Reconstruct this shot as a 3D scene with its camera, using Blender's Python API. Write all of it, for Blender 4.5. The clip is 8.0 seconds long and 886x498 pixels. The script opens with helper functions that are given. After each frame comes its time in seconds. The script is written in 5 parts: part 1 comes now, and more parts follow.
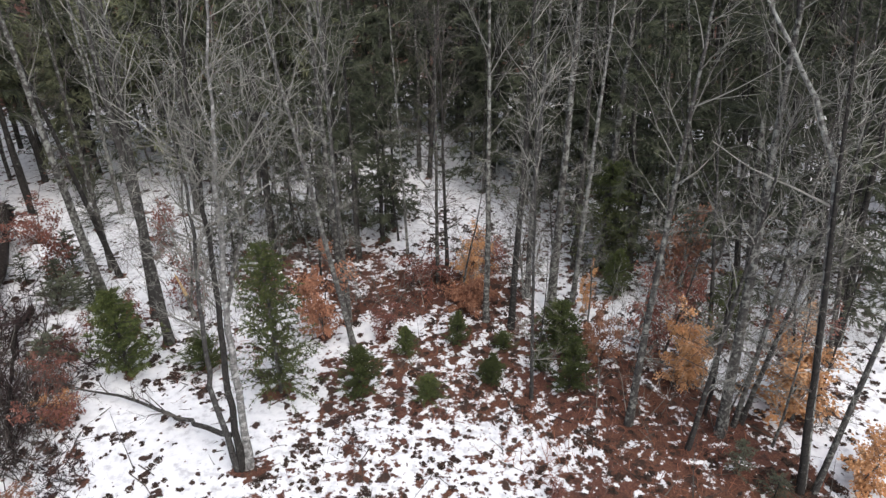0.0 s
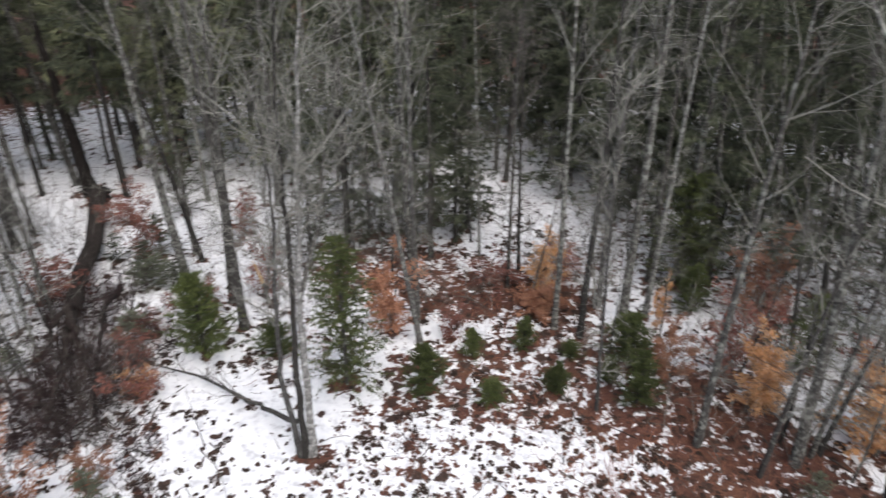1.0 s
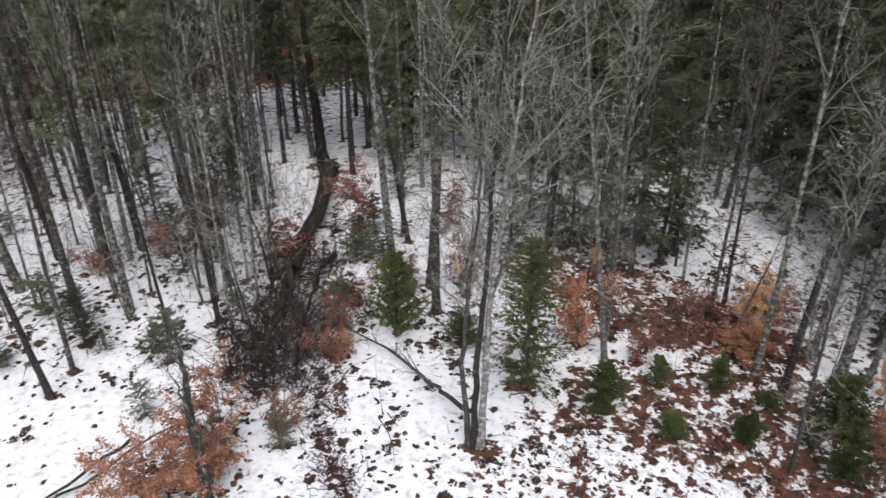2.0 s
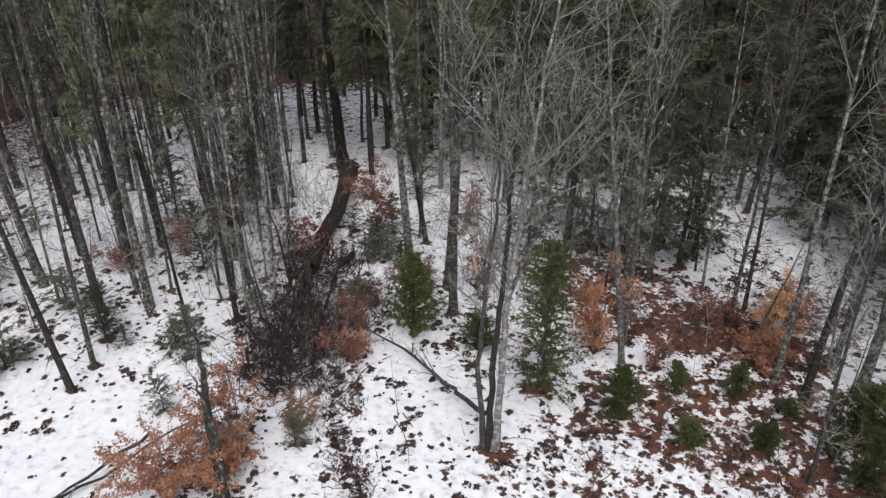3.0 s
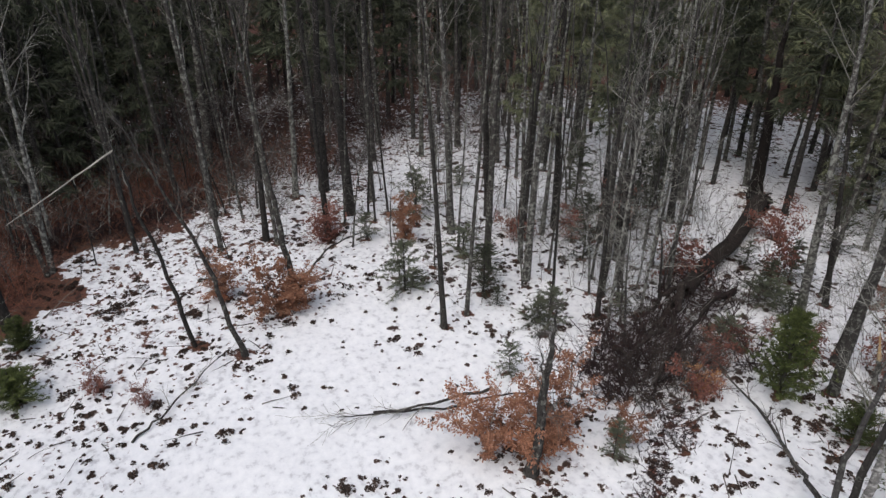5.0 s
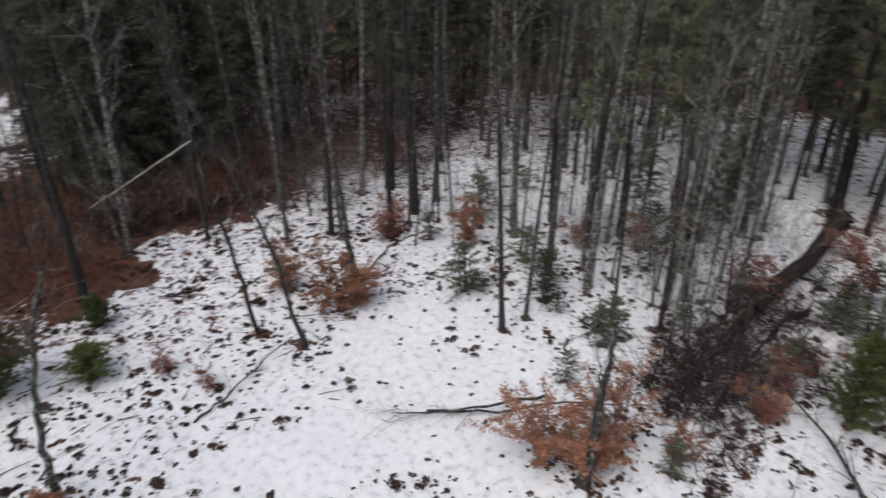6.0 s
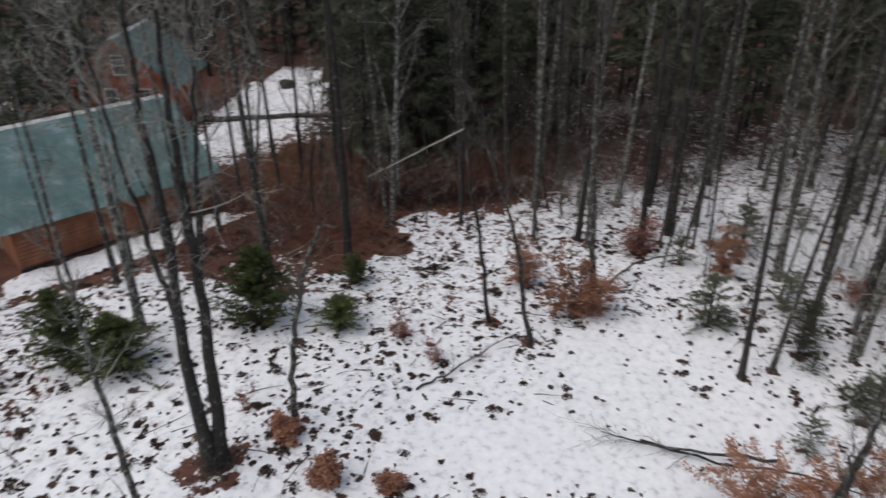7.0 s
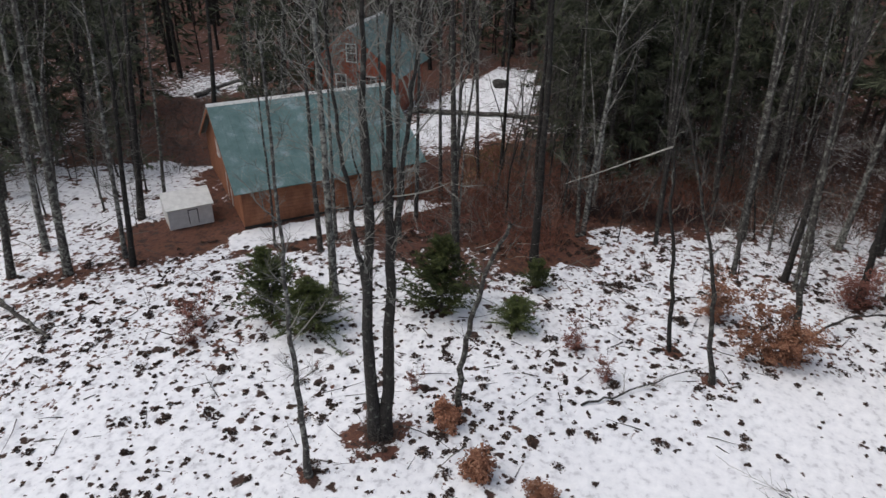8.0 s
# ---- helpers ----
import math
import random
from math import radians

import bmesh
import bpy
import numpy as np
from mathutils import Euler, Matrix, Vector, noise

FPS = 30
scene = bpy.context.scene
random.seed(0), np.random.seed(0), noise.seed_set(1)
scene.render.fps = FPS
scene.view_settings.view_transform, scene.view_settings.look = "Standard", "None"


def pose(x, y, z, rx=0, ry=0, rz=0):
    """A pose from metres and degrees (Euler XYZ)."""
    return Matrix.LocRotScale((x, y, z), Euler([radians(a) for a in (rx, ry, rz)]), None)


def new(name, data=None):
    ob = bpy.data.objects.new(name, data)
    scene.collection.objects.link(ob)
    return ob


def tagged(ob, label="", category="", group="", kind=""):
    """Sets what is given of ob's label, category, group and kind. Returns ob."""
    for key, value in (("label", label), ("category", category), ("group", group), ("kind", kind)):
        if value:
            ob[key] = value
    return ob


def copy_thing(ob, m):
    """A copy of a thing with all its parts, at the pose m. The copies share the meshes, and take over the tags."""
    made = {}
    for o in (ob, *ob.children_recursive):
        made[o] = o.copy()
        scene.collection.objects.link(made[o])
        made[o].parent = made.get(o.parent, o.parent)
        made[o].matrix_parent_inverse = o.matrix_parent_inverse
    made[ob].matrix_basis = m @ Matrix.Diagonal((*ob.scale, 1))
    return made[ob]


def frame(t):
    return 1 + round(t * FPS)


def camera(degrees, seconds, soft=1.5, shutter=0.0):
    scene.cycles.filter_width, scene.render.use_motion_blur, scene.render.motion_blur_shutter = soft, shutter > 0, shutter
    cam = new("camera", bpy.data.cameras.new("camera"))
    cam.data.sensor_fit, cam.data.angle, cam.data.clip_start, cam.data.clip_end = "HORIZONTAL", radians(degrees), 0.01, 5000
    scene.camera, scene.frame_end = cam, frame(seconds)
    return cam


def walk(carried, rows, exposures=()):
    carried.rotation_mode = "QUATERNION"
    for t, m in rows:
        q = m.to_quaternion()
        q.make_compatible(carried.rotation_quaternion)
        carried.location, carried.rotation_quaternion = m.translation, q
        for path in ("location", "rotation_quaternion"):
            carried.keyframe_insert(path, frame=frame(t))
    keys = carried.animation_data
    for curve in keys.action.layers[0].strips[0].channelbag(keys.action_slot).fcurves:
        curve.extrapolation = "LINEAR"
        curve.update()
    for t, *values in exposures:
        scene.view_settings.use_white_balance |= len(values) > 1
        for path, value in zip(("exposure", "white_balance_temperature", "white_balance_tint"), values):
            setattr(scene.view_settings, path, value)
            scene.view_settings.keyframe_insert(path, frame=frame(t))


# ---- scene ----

# ---- camera: a drone hovering 17 m up that turns on the spot ----
cam = camera(65.5, 8.0, soft=1.4, shutter=0.38)
EYE = (0.0, 0.0, 17.0)
TURN = [(0.0, 0.0, -30.2, 0.5), (0.5, 0.4, -30.1, 0.5), (0.7, 2.5, -30.1, 0.4), (1.0, 6.9, -30.1, 0.4), (1.2, 11.8, -30.1, 0.3), (1.5, 17.6, -30.0, 0.2),
        (1.7, 21.5, -30.0, 0.2), (2.0, 25.8, -29.9, 0.1), (2.35, 27.45, -29.8, 0.1), (2.8, 27.5, -29.8, 0.1), (3.0, 27.5, -29.8, 0.1), (3.2, 29.1, -29.8, 0.0),
        (3.5, 36.8, -29.7, -0.1), (4.0, 49.0, -29.5, -0.1), (4.5, 58.5, -29.5, 0.1), (4.7, 61.3, -29.4, 0.1), (5.0, 62.8, -29.4, 0.2), (5.45, 63.0, -29.4, 0.3),
        (5.8, 65.2, -29.4, 0.35), (6.0, 68.7, -29.3, 0.35), (6.2, 74.2, -29.3, 0.3), (6.5, 80.7, -29.2, 0.25), (7.0, 91.6, -29.1, 0.3), (7.5, 102.1, -29.0, 0.4),
        (7.8, 107.6, -29.0, 0.5), (8.0, 109.2, -28.9, 0.6)]


def aim(yaw, pitch, roll):
    return Matrix.Translation(EYE) @ pose(0, 0, 0, 90 + pitch, 0, yaw) @ pose(0, 0, 0, 0, 0, roll)


walk(cam, [(t, aim(y, p, r)) for t, y, p, r in TURN],
     [(0.0, 0.39), (0.7, 0.45), (1.5, 0.4), (3.0, 0.13), (3.5, 0.19), (4.0, 0.1), (4.5, -0.02), (6.0, -0.21), (6.5, -0.3), (7.0, -0.31), (7.5, -0.24), (8.0, -0.2)])

# ---- light: an overcast winter sky ----
world = bpy.data.worlds.new("overcast_sky")
scene.world = world
world.use_nodes = True
wn, wl = world.node_tree.nodes, world.node_tree.links
sky = wn.new("ShaderNodeTexSky")
sky.sky_type, sky.sun_disc = "NISHITA", False
sky.sun_elevation, sky.sun_rotation = radians(60), radians(150)
sky.air_density, sky.dust_density, sky.ozone_density = 1.0, 4.0, 1.0
cloud = wn.new("ShaderNodeHueSaturation")
cloud.inputs["Saturation"].default_value = 0.75
wl.new(sky.outputs[0], cloud.inputs["Color"])
wl.new(cloud.outputs[0], wn["Background"].inputs["Color"])
wn["Background"].inputs["Strength"].default_value = 0.15
sun_lamp = new("sun", bpy.data.lights.new("sun", "SUN"))
sun_lamp.data.energy, sun_lamp.data.angle, sun_lamp.data.color = 1.3, radians(70), (0.99, 0.985, 1.0)
sun_lamp.matrix_world = pose(0, 0, 40, 30, 0, 180 - 150)


# ---- materials ----
def material(name, rough=0.9, metal=0.0):
    m = bpy.data.materials.new(name)
    m.use_nodes = True
    n, l = m.node_tree.nodes, m.node_tree.links
    b = n["Principled BSDF"]
    b.inputs["Roughness"].default_value, b.inputs["Metallic"].default_value = rough, metal
    b.inputs["Specular IOR Level"].default_value = 0.25
    return m, n, l, b


def noise_node(n, l, scale, detail=4.0, rough=0.6, vec=None):
    k = n.new("ShaderNodeTexNoise")
    k.inputs["Scale"].default_value, k.inputs["Detail"].default_value, k.inputs["Roughness"].default_value = scale, detail, rough
    if vec:
        l.new(vec, k.inputs["Vector"])
    return k.outputs["Fac"]


def ramp(n, l, fac, stops):
    r = n.new("ShaderNodeValToRGB")
    while len(r.color_ramp.elements) < len(stops):
        r.color_ramp.elements.new(0.5)
    for e, (p, c) in zip(r.color_ramp.elements, stops):
        e.position, e.color = p, (*c, 1)
    l.new(fac, r.inputs[0])
    return r.outputs[0]


def mix(n, l, fac, a, b, mode="MIX"):
    k = n.new("ShaderNodeMix")
    k.data_type, k.blend_type = "RGBA", mode
    for i, v in ((0, fac), (6, a), (7, b)):
        if isinstance(v, (int, float)):
            k.inputs[i].default_value = v
        elif isinstance(v, tuple):
            k.inputs[i].default_value = (*v, 1)
        else:
            l.new(v, k.inputs[i])
    return k.outputs[2]


def calc(n, l, op, a, b=0.0, clamp=False):
    k = n.new("ShaderNodeMath")
    k.operation, k.use_clamp = op, clamp
    for i, v in enumerate((a, b)):
        if isinstance(v, (int, float)):
            k.inputs[i].default_value = v
        else:
            l.new(v, k.inputs[i])
    return k.outputs[0]


def bump(n, l, b, height, strength, dist):
    k = n.new("ShaderNodeBump")
    k.inputs["Strength"].default_value, k.inputs["Distance"].default_value = strength, dist
    l.new(height, k.inputs["Height"])
    l.new(k.outputs[0], b.inputs["Normal"])


def coords(n):
    return n.new("ShaderNodeTexCoord").outputs["Object"]


def bark(name, dark, mid, pale, lichen=0.5):
    m, n, l, b = material(name, 0.95)
    c = coords(n)
    st = n.new("ShaderNodeMapping")
    st.inputs["Scale"].default_value = (1, 1, 0.22)
    l.new(c, st.inputs["Vector"])
    grain = noise_node(n, l, 26, 5, 0.7, st.outputs[0])
    col = ramp(n, l, grain, [(0.3, dark), (0.65, mid)])
    spots = noise_node(n, l, 5.5, 5, 0.65, c)
    rnd = n.new("ShaderNodeObjectInfo").outputs["Random"]
    lim = calc(n, l, "ADD", calc(n, l, "MULTIPLY", rnd, -0.12), 0.62 - 0.12 * lichen)
    lich = calc(n, l, "MULTIPLY", calc(n, l, "SUBTRACT", spots, lim), 9.0, True)
    col = mix(n, l, lich, col, pale)
    band = n.new("ShaderNodeMapping")
    band.inputs["Scale"].default_value = (1, 1, 2.4)
    l.new(c, band.inputs["Vector"])
    scars = noise_node(n, l, 3.4, 6, 0.7, band.outputs[0])
    col = mix(n, l, calc(n, l, "MULTIPLY", calc(n, l, "SUBTRACT", scars, 0.56), 11.0, True), col, dark)
    tone = calc(n, l, "ADD", calc(n, l, "MULTIPLY", rnd, 0.6), 0.42)
    col = mix(n, l, 1.0, col, tone, "MULTIPLY")
    l.new(col, b.inputs["Base Color"])
    bump(n, l, b, grain, 0.6, 0.02)
    return m


def leafy(name, stops, rough=0.7, spread=1.0):
    """Leaves or needles: tone by clump, and a broad drift over the plant."""
    m, n, l, b = material(name, rough)
    isl = n.new("ShaderNodeNewGeometry").outputs["Random Per Island"]
    big = noise_node(n, l, 1.3, 2, 0.5, coords(n))
    rnd = n.new("ShaderNodeObjectInfo").outputs["Random"]
    f = calc(n, l, "ADD", calc(n, l, "MULTIPLY", isl, 0.5 * spread), calc(n, l, "MULTIPLY", big, 0.5), True)
    col = ramp(n, l, f, stops)
    tone = calc(n, l, "ADD", calc(n, l, "MULTIPLY", rnd, 0.5), 0.75)
    l.new(mix(n, l, 1.0, col, tone, "MULTIPLY"), b.inputs["Base Color"])
    return m


BARK = bark("grey_bark", (0.028, 0.025, 0.023), (0.118, 0.109, 0.1), (0.3, 0.305, 0.27), 0.5)
BARK_PALE = bark("pale_birch_bark", (0.04, 0.036, 0.033), (0.16, 0.152, 0.144), (0.31, 0.315, 0.285), 0.55)
BARK_BIRCH = bark("white_birch_bark", (0.07, 0.066, 0.062), (0.28, 0.272, 0.258), (0.46, 0.455, 0.43), 0.4)
BARK_WET = bark("sodden_dark_bark", (0.012, 0.01, 0.009), (0.045, 0.034, 0.029), (0.11, 0.1, 0.085), -0.3)
BARK_DARK = bark("dark_wet_bark", (0.024, 0.021, 0.019), (0.082, 0.074, 0.067), (0.23, 0.235, 0.2), 0.15)
TWIG = leafy("grey_twigs", [(0.2, (0.062, 0.058, 0.052)), (0.55, (0.21, 0.204, 0.18)), (0.85, (0.4, 0.392, 0.345))])
TWIG_DARK = leafy("brown_twigs", [(0.2, (0.034, 0.029, 0.026)), (0.8, (0.135, 0.123, 0.108))])
BRUSH = leafy("red_brown_brush", [(0.15, (0.1, 0.042, 0.03)), (0.8, (0.33, 0.145, 0.09))])
# near-black: the dark tangles' own tone, and shade put into the colour of other thickets
BRUSH_DARK = leafy("dark_brush_and_shade", [(0.15, (0.014, 0.01, 0.01)), (0.8, (0.056, 0.034, 0.032))])
NEEDLE_DARK = leafy("dark_hemlock_needles", [(0.2, (0.026, 0.032, 0.02)), (0.8, (0.1, 0.11, 0.066))])
NEEDLE = leafy("fir_needles", [(0.2, (0.03, 0.042, 0.014)), (0.6, (0.088, 0.108, 0.034)), (0.9, (0.165, 0.18, 0.06))])
NEEDLE_OLIVE = leafy("olive_pine_needles", [(0.2, (0.06, 0.068, 0.038)), (0.8, (0.2, 0.21, 0.118))])
GRASS_OLIVE = leafy("olive_dead_grass", [(0.2, (0.11, 0.07, 0.03)), (0.8, (0.27, 0.19, 0.085))])
NEEDLE_GREY = leafy("dull_green_needles", [(0.2, (0.065, 0.075, 0.05)), (0.8, (0.18, 0.19, 0.13))])
LEAF_GOLD = leafy("golden_beech_leaves", [(0.15, (0.38, 0.18, 0.075)), (0.6, (0.62, 0.34, 0.165)), (0.95, (0.72, 0.5, 0.31))])
LEAF_COPPER = leafy("copper_beech_leaves", [(0.15, (0.17, 0.07, 0.042)), (0.6, (0.34, 0.165, 0.1)), (0.95, (0.5, 0.3, 0.2))])
LEAF_RED = leafy("dull_red_leaves", [(0.15, (0.12, 0.045, 0.035)), (0.6, (0.24, 0.1, 0.075)), (0.95, (0.4, 0.22, 0.17))])
TUSSOCK = leafy("dead_fern_and_grass", [(0.15, (0.022, 0.016, 0.013)), (0.6, (0.062, 0.041, 0.032)), (0.95, (0.16, 0.095, 0.065))])


def melt_holes(n, l, c, lit, scale, share, small, wide):
    """Round holes melted in the snow over tufts, more of them where leaves lie bare."""
    warp = n.new("ShaderNodeTexNoise")
    warp.inputs["Scale"].default_value, warp.inputs["Detail"].default_value = 2.6 * scale, 5.0
    l.new(c, warp.inputs["Vector"])
    bent_c = n.new("ShaderNodeVectorMath")
    bent_c.operation = "MULTIPLY_ADD"
    l.new(warp.outputs["Color"], bent_c.inputs[0])
    bent_c.inputs[1].default_value = (0.8 / scale,) * 3
    l.new(c, bent_c.inputs[2])
    cell = n.new("ShaderNodeTexVoronoi")
    cell.voronoi_dimensions = "2D"
    cell.inputs["Scale"].default_value = scale
    l.new(bent_c.outputs[0], cell.inputs["Vector"])
    two = n.new("ShaderNodeSeparateColor")
    l.new(cell.outputs["Color"], two.inputs[0])
    herd = calc(n, l, "MULTIPLY", calc(n, l, "SUBTRACT", noise_node(n, l, 0.8, 3, 0.6, c), 0.36), 6.0, True)
    some = calc(n, l, "MULTIPLY", calc(n, l, "MULTIPLY", calc(n, l, "SUBTRACT", lit, 0.04), share), herd)
    on = calc(n, l, "LESS_THAN", two.outputs[0], some)
    reach = calc(n, l, "ADD", calc(n, l, "MULTIPLY", two.outputs[1], wide), small)
    return calc(n, l, "MULTIPLY", on, calc(n, l, "MULTIPLY", calc(n, l, "SUBTRACT", reach, cell.outputs["Distance"]), 14.0, True))


def ground_material():
    m, n, l, b = material("snow_and_leaf_litter", 0.75)
    c = n.new("ShaderNodeTexCoord").outputs["Object"]
    att = n.new("ShaderNodeAttribute")
    att.attribute_name = "litter"
    lit = att.outputs["Fac"]
    n1 = noise_node(n, l, 1.5, 7, 0.68, c)
    n2 = noise_node(n, l, 3.7, 5, 0.62, c)
    v = calc(n, l, "ADD", calc(n, l, "MULTIPLY", n1, 0.6), calc(n, l, "MULTIPLY", n2, 0.5))
    v = calc(n, l, "ADD", v, calc(n, l, "MULTIPLY", lit, 0.62))
    bare = calc(n, l, "MULTIPLY", calc(n, l, "SUBTRACT", v, 0.805), 32.0, True)
    hole = 0.0
    for scale, share, small, wide in ((1.3, 1.5, 0.03, 0.3), (2.9, 1.8, 0.02, 0.3)):
        hole = calc(n, l, "MAXIMUM", melt_holes(n, l, c, lit, scale, share, small, wide), hole)
    leaf = noise_node(n, l, 16, 8, 0.8, c)
    tone = noise_node(n, l, 0.33, 4, 0.6, c)
    brown = ramp(n, l, leaf, [(0.28, (0.03, 0.015, 0.011)), (0.48, (0.098, 0.04, 0.028)), (0.72, (0.24, 0.118, 0.08))])
    brown = mix(n, l, calc(n, l, "MULTIPLY", calc(n, l, "SUBTRACT", tone, 0.42), 2.5, True), brown, ramp(n, l, leaf, [(0.3, (0.04, 0.02, 0.012)), (0.7, (0.24, 0.11, 0.058))]))
    dark = noise_node(n, l, 2.6, 6, 0.75, c)
    brown = mix(n, l, calc(n, l, "MULTIPLY", calc(n, l, "SUBTRACT", dark, 0.49), 6.0, True), brown, (0.034, 0.019, 0.015))
    tuft = ramp(n, l, leaf, [(0.35, (0.02, 0.014, 0.012)), (0.55, (0.05, 0.032, 0.025)), (0.75, (0.14, 0.08, 0.058))])
    brown = mix(n, l, calc(n, l, "MULTIPLY", hole, 0.85), brown, tuft)
    bare = calc(n, l, "MAXIMUM", bare, hole)
    thin = noise_node(n, l, 3.1, 5, 0.6, c)
    thin = calc(n, l, "ADD", thin, calc(n, l, "MULTIPLY", lit, 0.1))
    white = ramp(n, l, thin, [(0.36, (0.83, 0.835, 0.845)), (0.56, (0.75, 0.758, 0.775)), (0.72, (0.5, 0.5, 0.52))])
    l.new(mix(n, l, bare, white, brown), b.inputs["Base Color"])
    h = calc(n, l, "ADD", calc(n, l, "MULTIPLY", bare, -0.7), calc(n, l, "MULTIPLY", leaf, calc(n, l, "ADD", bare, 0.12)))
    bump(n, l, b, h, 0.7, 0.06)
    return m


GROUND = ground_material()


# ---- mesh helpers ----
def tubes(P, R, sides):
    """Tapered tubes along N polylines of K points: vertices and quads."""
    P, R = np.asarray(P, float), np.asarray(R, float)
    N, K, _ = P.shape
    T = np.gradient(P, axis=1)
    T /= np.linalg.norm(T, axis=2, keepdims=True) + 1e-9
    main = P[:, -1] - P[:, 0]
    ref = np.where((np.abs(main[:, 2]) > 0.8 * np.linalg.norm(main, axis=1))[:, None], (1.0, 0, 0), (0, 0, 1.0))[:, None, :]
    A = np.cross(T, ref)
    A /= np.linalg.norm(A, axis=2, keepdims=True) + 1e-9
    B = np.cross(T, A)
    ang = np.arange(sides) * 2 * np.pi / sides
    V = P[:, :, None] + R[:, :, None, None] * (np.cos(ang)[:, None] * A[:, :, None] + np.sin(ang)[:, None] * B[:, :, None])
    base = (np.arange(N)[:, None, None] * K + np.arange(K - 1)[None, :, None]) * sides
    s, s1 = np.arange(sides), (np.arange(sides) + 1) % sides
    F = np.stack([base + s, base + s1, base + sides + s1, base + sides + s], axis=-1).reshape(-1, 4)
    return V.reshape(-1, 3), F


def join(*pieces):
    V, F, k = [], [], 0
    for v, f in pieces:
        if len(v):
            V.append(v)
            F.append(f + k)
            k += len(v)
    return np.concatenate(V), np.concatenate(F)


def make_mesh(name, geo, mat, smooth=False):
    V, F = geo
    me = bpy.data.meshes.new(name)
    w = F.shape[1]
    me.vertices.add(len(V))
    me.vertices.foreach_set("co", np.ascontiguousarray(V, dtype=np.float32).ravel())
    me.loops.add(len(F) * w)
    me.loops.foreach_set("vertex_index", np.ascontiguousarray(F, dtype=np.int32).ravel())
    me.polygons.add(len(F))
    me.polygons.foreach_set("loop_start", np.arange(0, len(F) * w, w, dtype=np.int32))
    me.polygons.foreach_set("use_smooth", np.full(len(F), smooth))
    me.update(calc_edges=True)
    me.materials.append(mat)
    return me


def many(*pairs):
    """Arrays and their materials joined: arrays, materials, and each face's material."""
    geo = join(*[g for g, _ in pairs])
    return geo, [m for _, m in pairs], np.concatenate([np.full(len(g[1]), i, dtype=np.int32) for i, (g, _) in enumerate(pairs)])


def crown(parent, *pairs, name="crown", label=""):
    """Boughs, twigs and leaves too fine to pick apart, as one part."""
    geo, mats, index = many(*pairs)
    me = make_mesh(name, geo, mats[0])
    for m in mats[1:]:
        me.materials.append(m)
    me.polygons.foreach_set("material_index", index)
    ob = new(name, me)
    ob.parent = parent
    return tagged(ob, label, kind="stuff")


def part(name, geo, mat, parent=None, label="", smooth=False):
    """Links a mesh, from arrays or a bmesh, as one object under its thing."""
    if isinstance(geo, bmesh.types.BMesh):
        me = bpy.data.meshes.new(name)
        geo.to_mesh(me)
        geo.free()
        me.materials.append(mat)
    else:
        me = make_mesh(name, geo, mat, smooth)
    ob = new(name, me)
    ob.parent = parent
    return tagged(ob, label) if label else ob


def thing(name, label, category, group=""):
    return tagged(new(name), label, category, group)


def unit(v):
    return v / (np.linalg.norm(v, axis=-1, keepdims=True) + 1e-9)


def grow(rng, start, way, length, K, up=0.0, wander=0.1):
    """N polylines of K points that bend upwards and wander."""
    P = np.empty((len(start), K, 3))
    P[:, 0], d = start, unit(way)
    for k in range(1, K):
        d = unit(d + np.array((0, 0, up)) + rng.normal(0, wander, d.shape))
        P[:, k] = P[:, k - 1] + d * (length / (K - 1))[:, None]
    return P


def sprout(rng, P, R, count, lo, hi, angle, spread=0.2):
    """count shoots from each polyline: starts, directions, radius there, how far along."""
    N, K, _ = P.shape
    s = (np.tile(np.linspace(lo, hi, count), (N, 1)) + rng.uniform(-0.5, 0.5, (N, count)) * (hi - lo) / count).clip(0, 0.995)
    i = np.minimum((s * (K - 1)).astype(int), K - 2)
    f = (s * (K - 1) - i)[..., None]
    rows = np.arange(N)[:, None]
    A, B = P[rows, i], P[rows, i + 1]
    t = unit(B - A)
    q = rng.normal(0, 1, t.shape)
    q = unit(q - (q * t).sum(-1, keepdims=True) * t)
    a = (angle + rng.normal(0, spread, s.shape))[..., None]
    r = R[rows, i] * (1 - f[..., 0]) + R[rows, i + 1] * f[..., 0]
    return (A + (B - A) * f).reshape(-1, 3), (np.cos(a) * t + np.sin(a) * q).reshape(-1, 3), r.ravel(), s.ravel()


def taper(r0, r1, K):
    return r0[:, None] + (r1 - r0)[:, None] * np.linspace(0, 1, K)[None]


def blades(rng, at, way, length, width, droop=0.0):
    """Narrow folded blades: two triangles each, sharing the spine's ends."""
    N = len(at)
    way = unit(way)
    side = unit(np.cross(way, rng.normal(0, 1, (N, 3))))
    tip = at + way * length[:, None] - np.array((0, 0, 1.0)) * (droop * length)[:, None]
    mid = (at + tip) / 2 + unit(np.cross(way, side)) * (width * 0.35)[:, None]
    V = np.stack([at, mid - side * width[:, None] / 2, tip, mid + side * width[:, None] / 2], axis=1).reshape(-1, 3)
    F = np.arange(N * 4).reshape(N, 4)
    return V, F


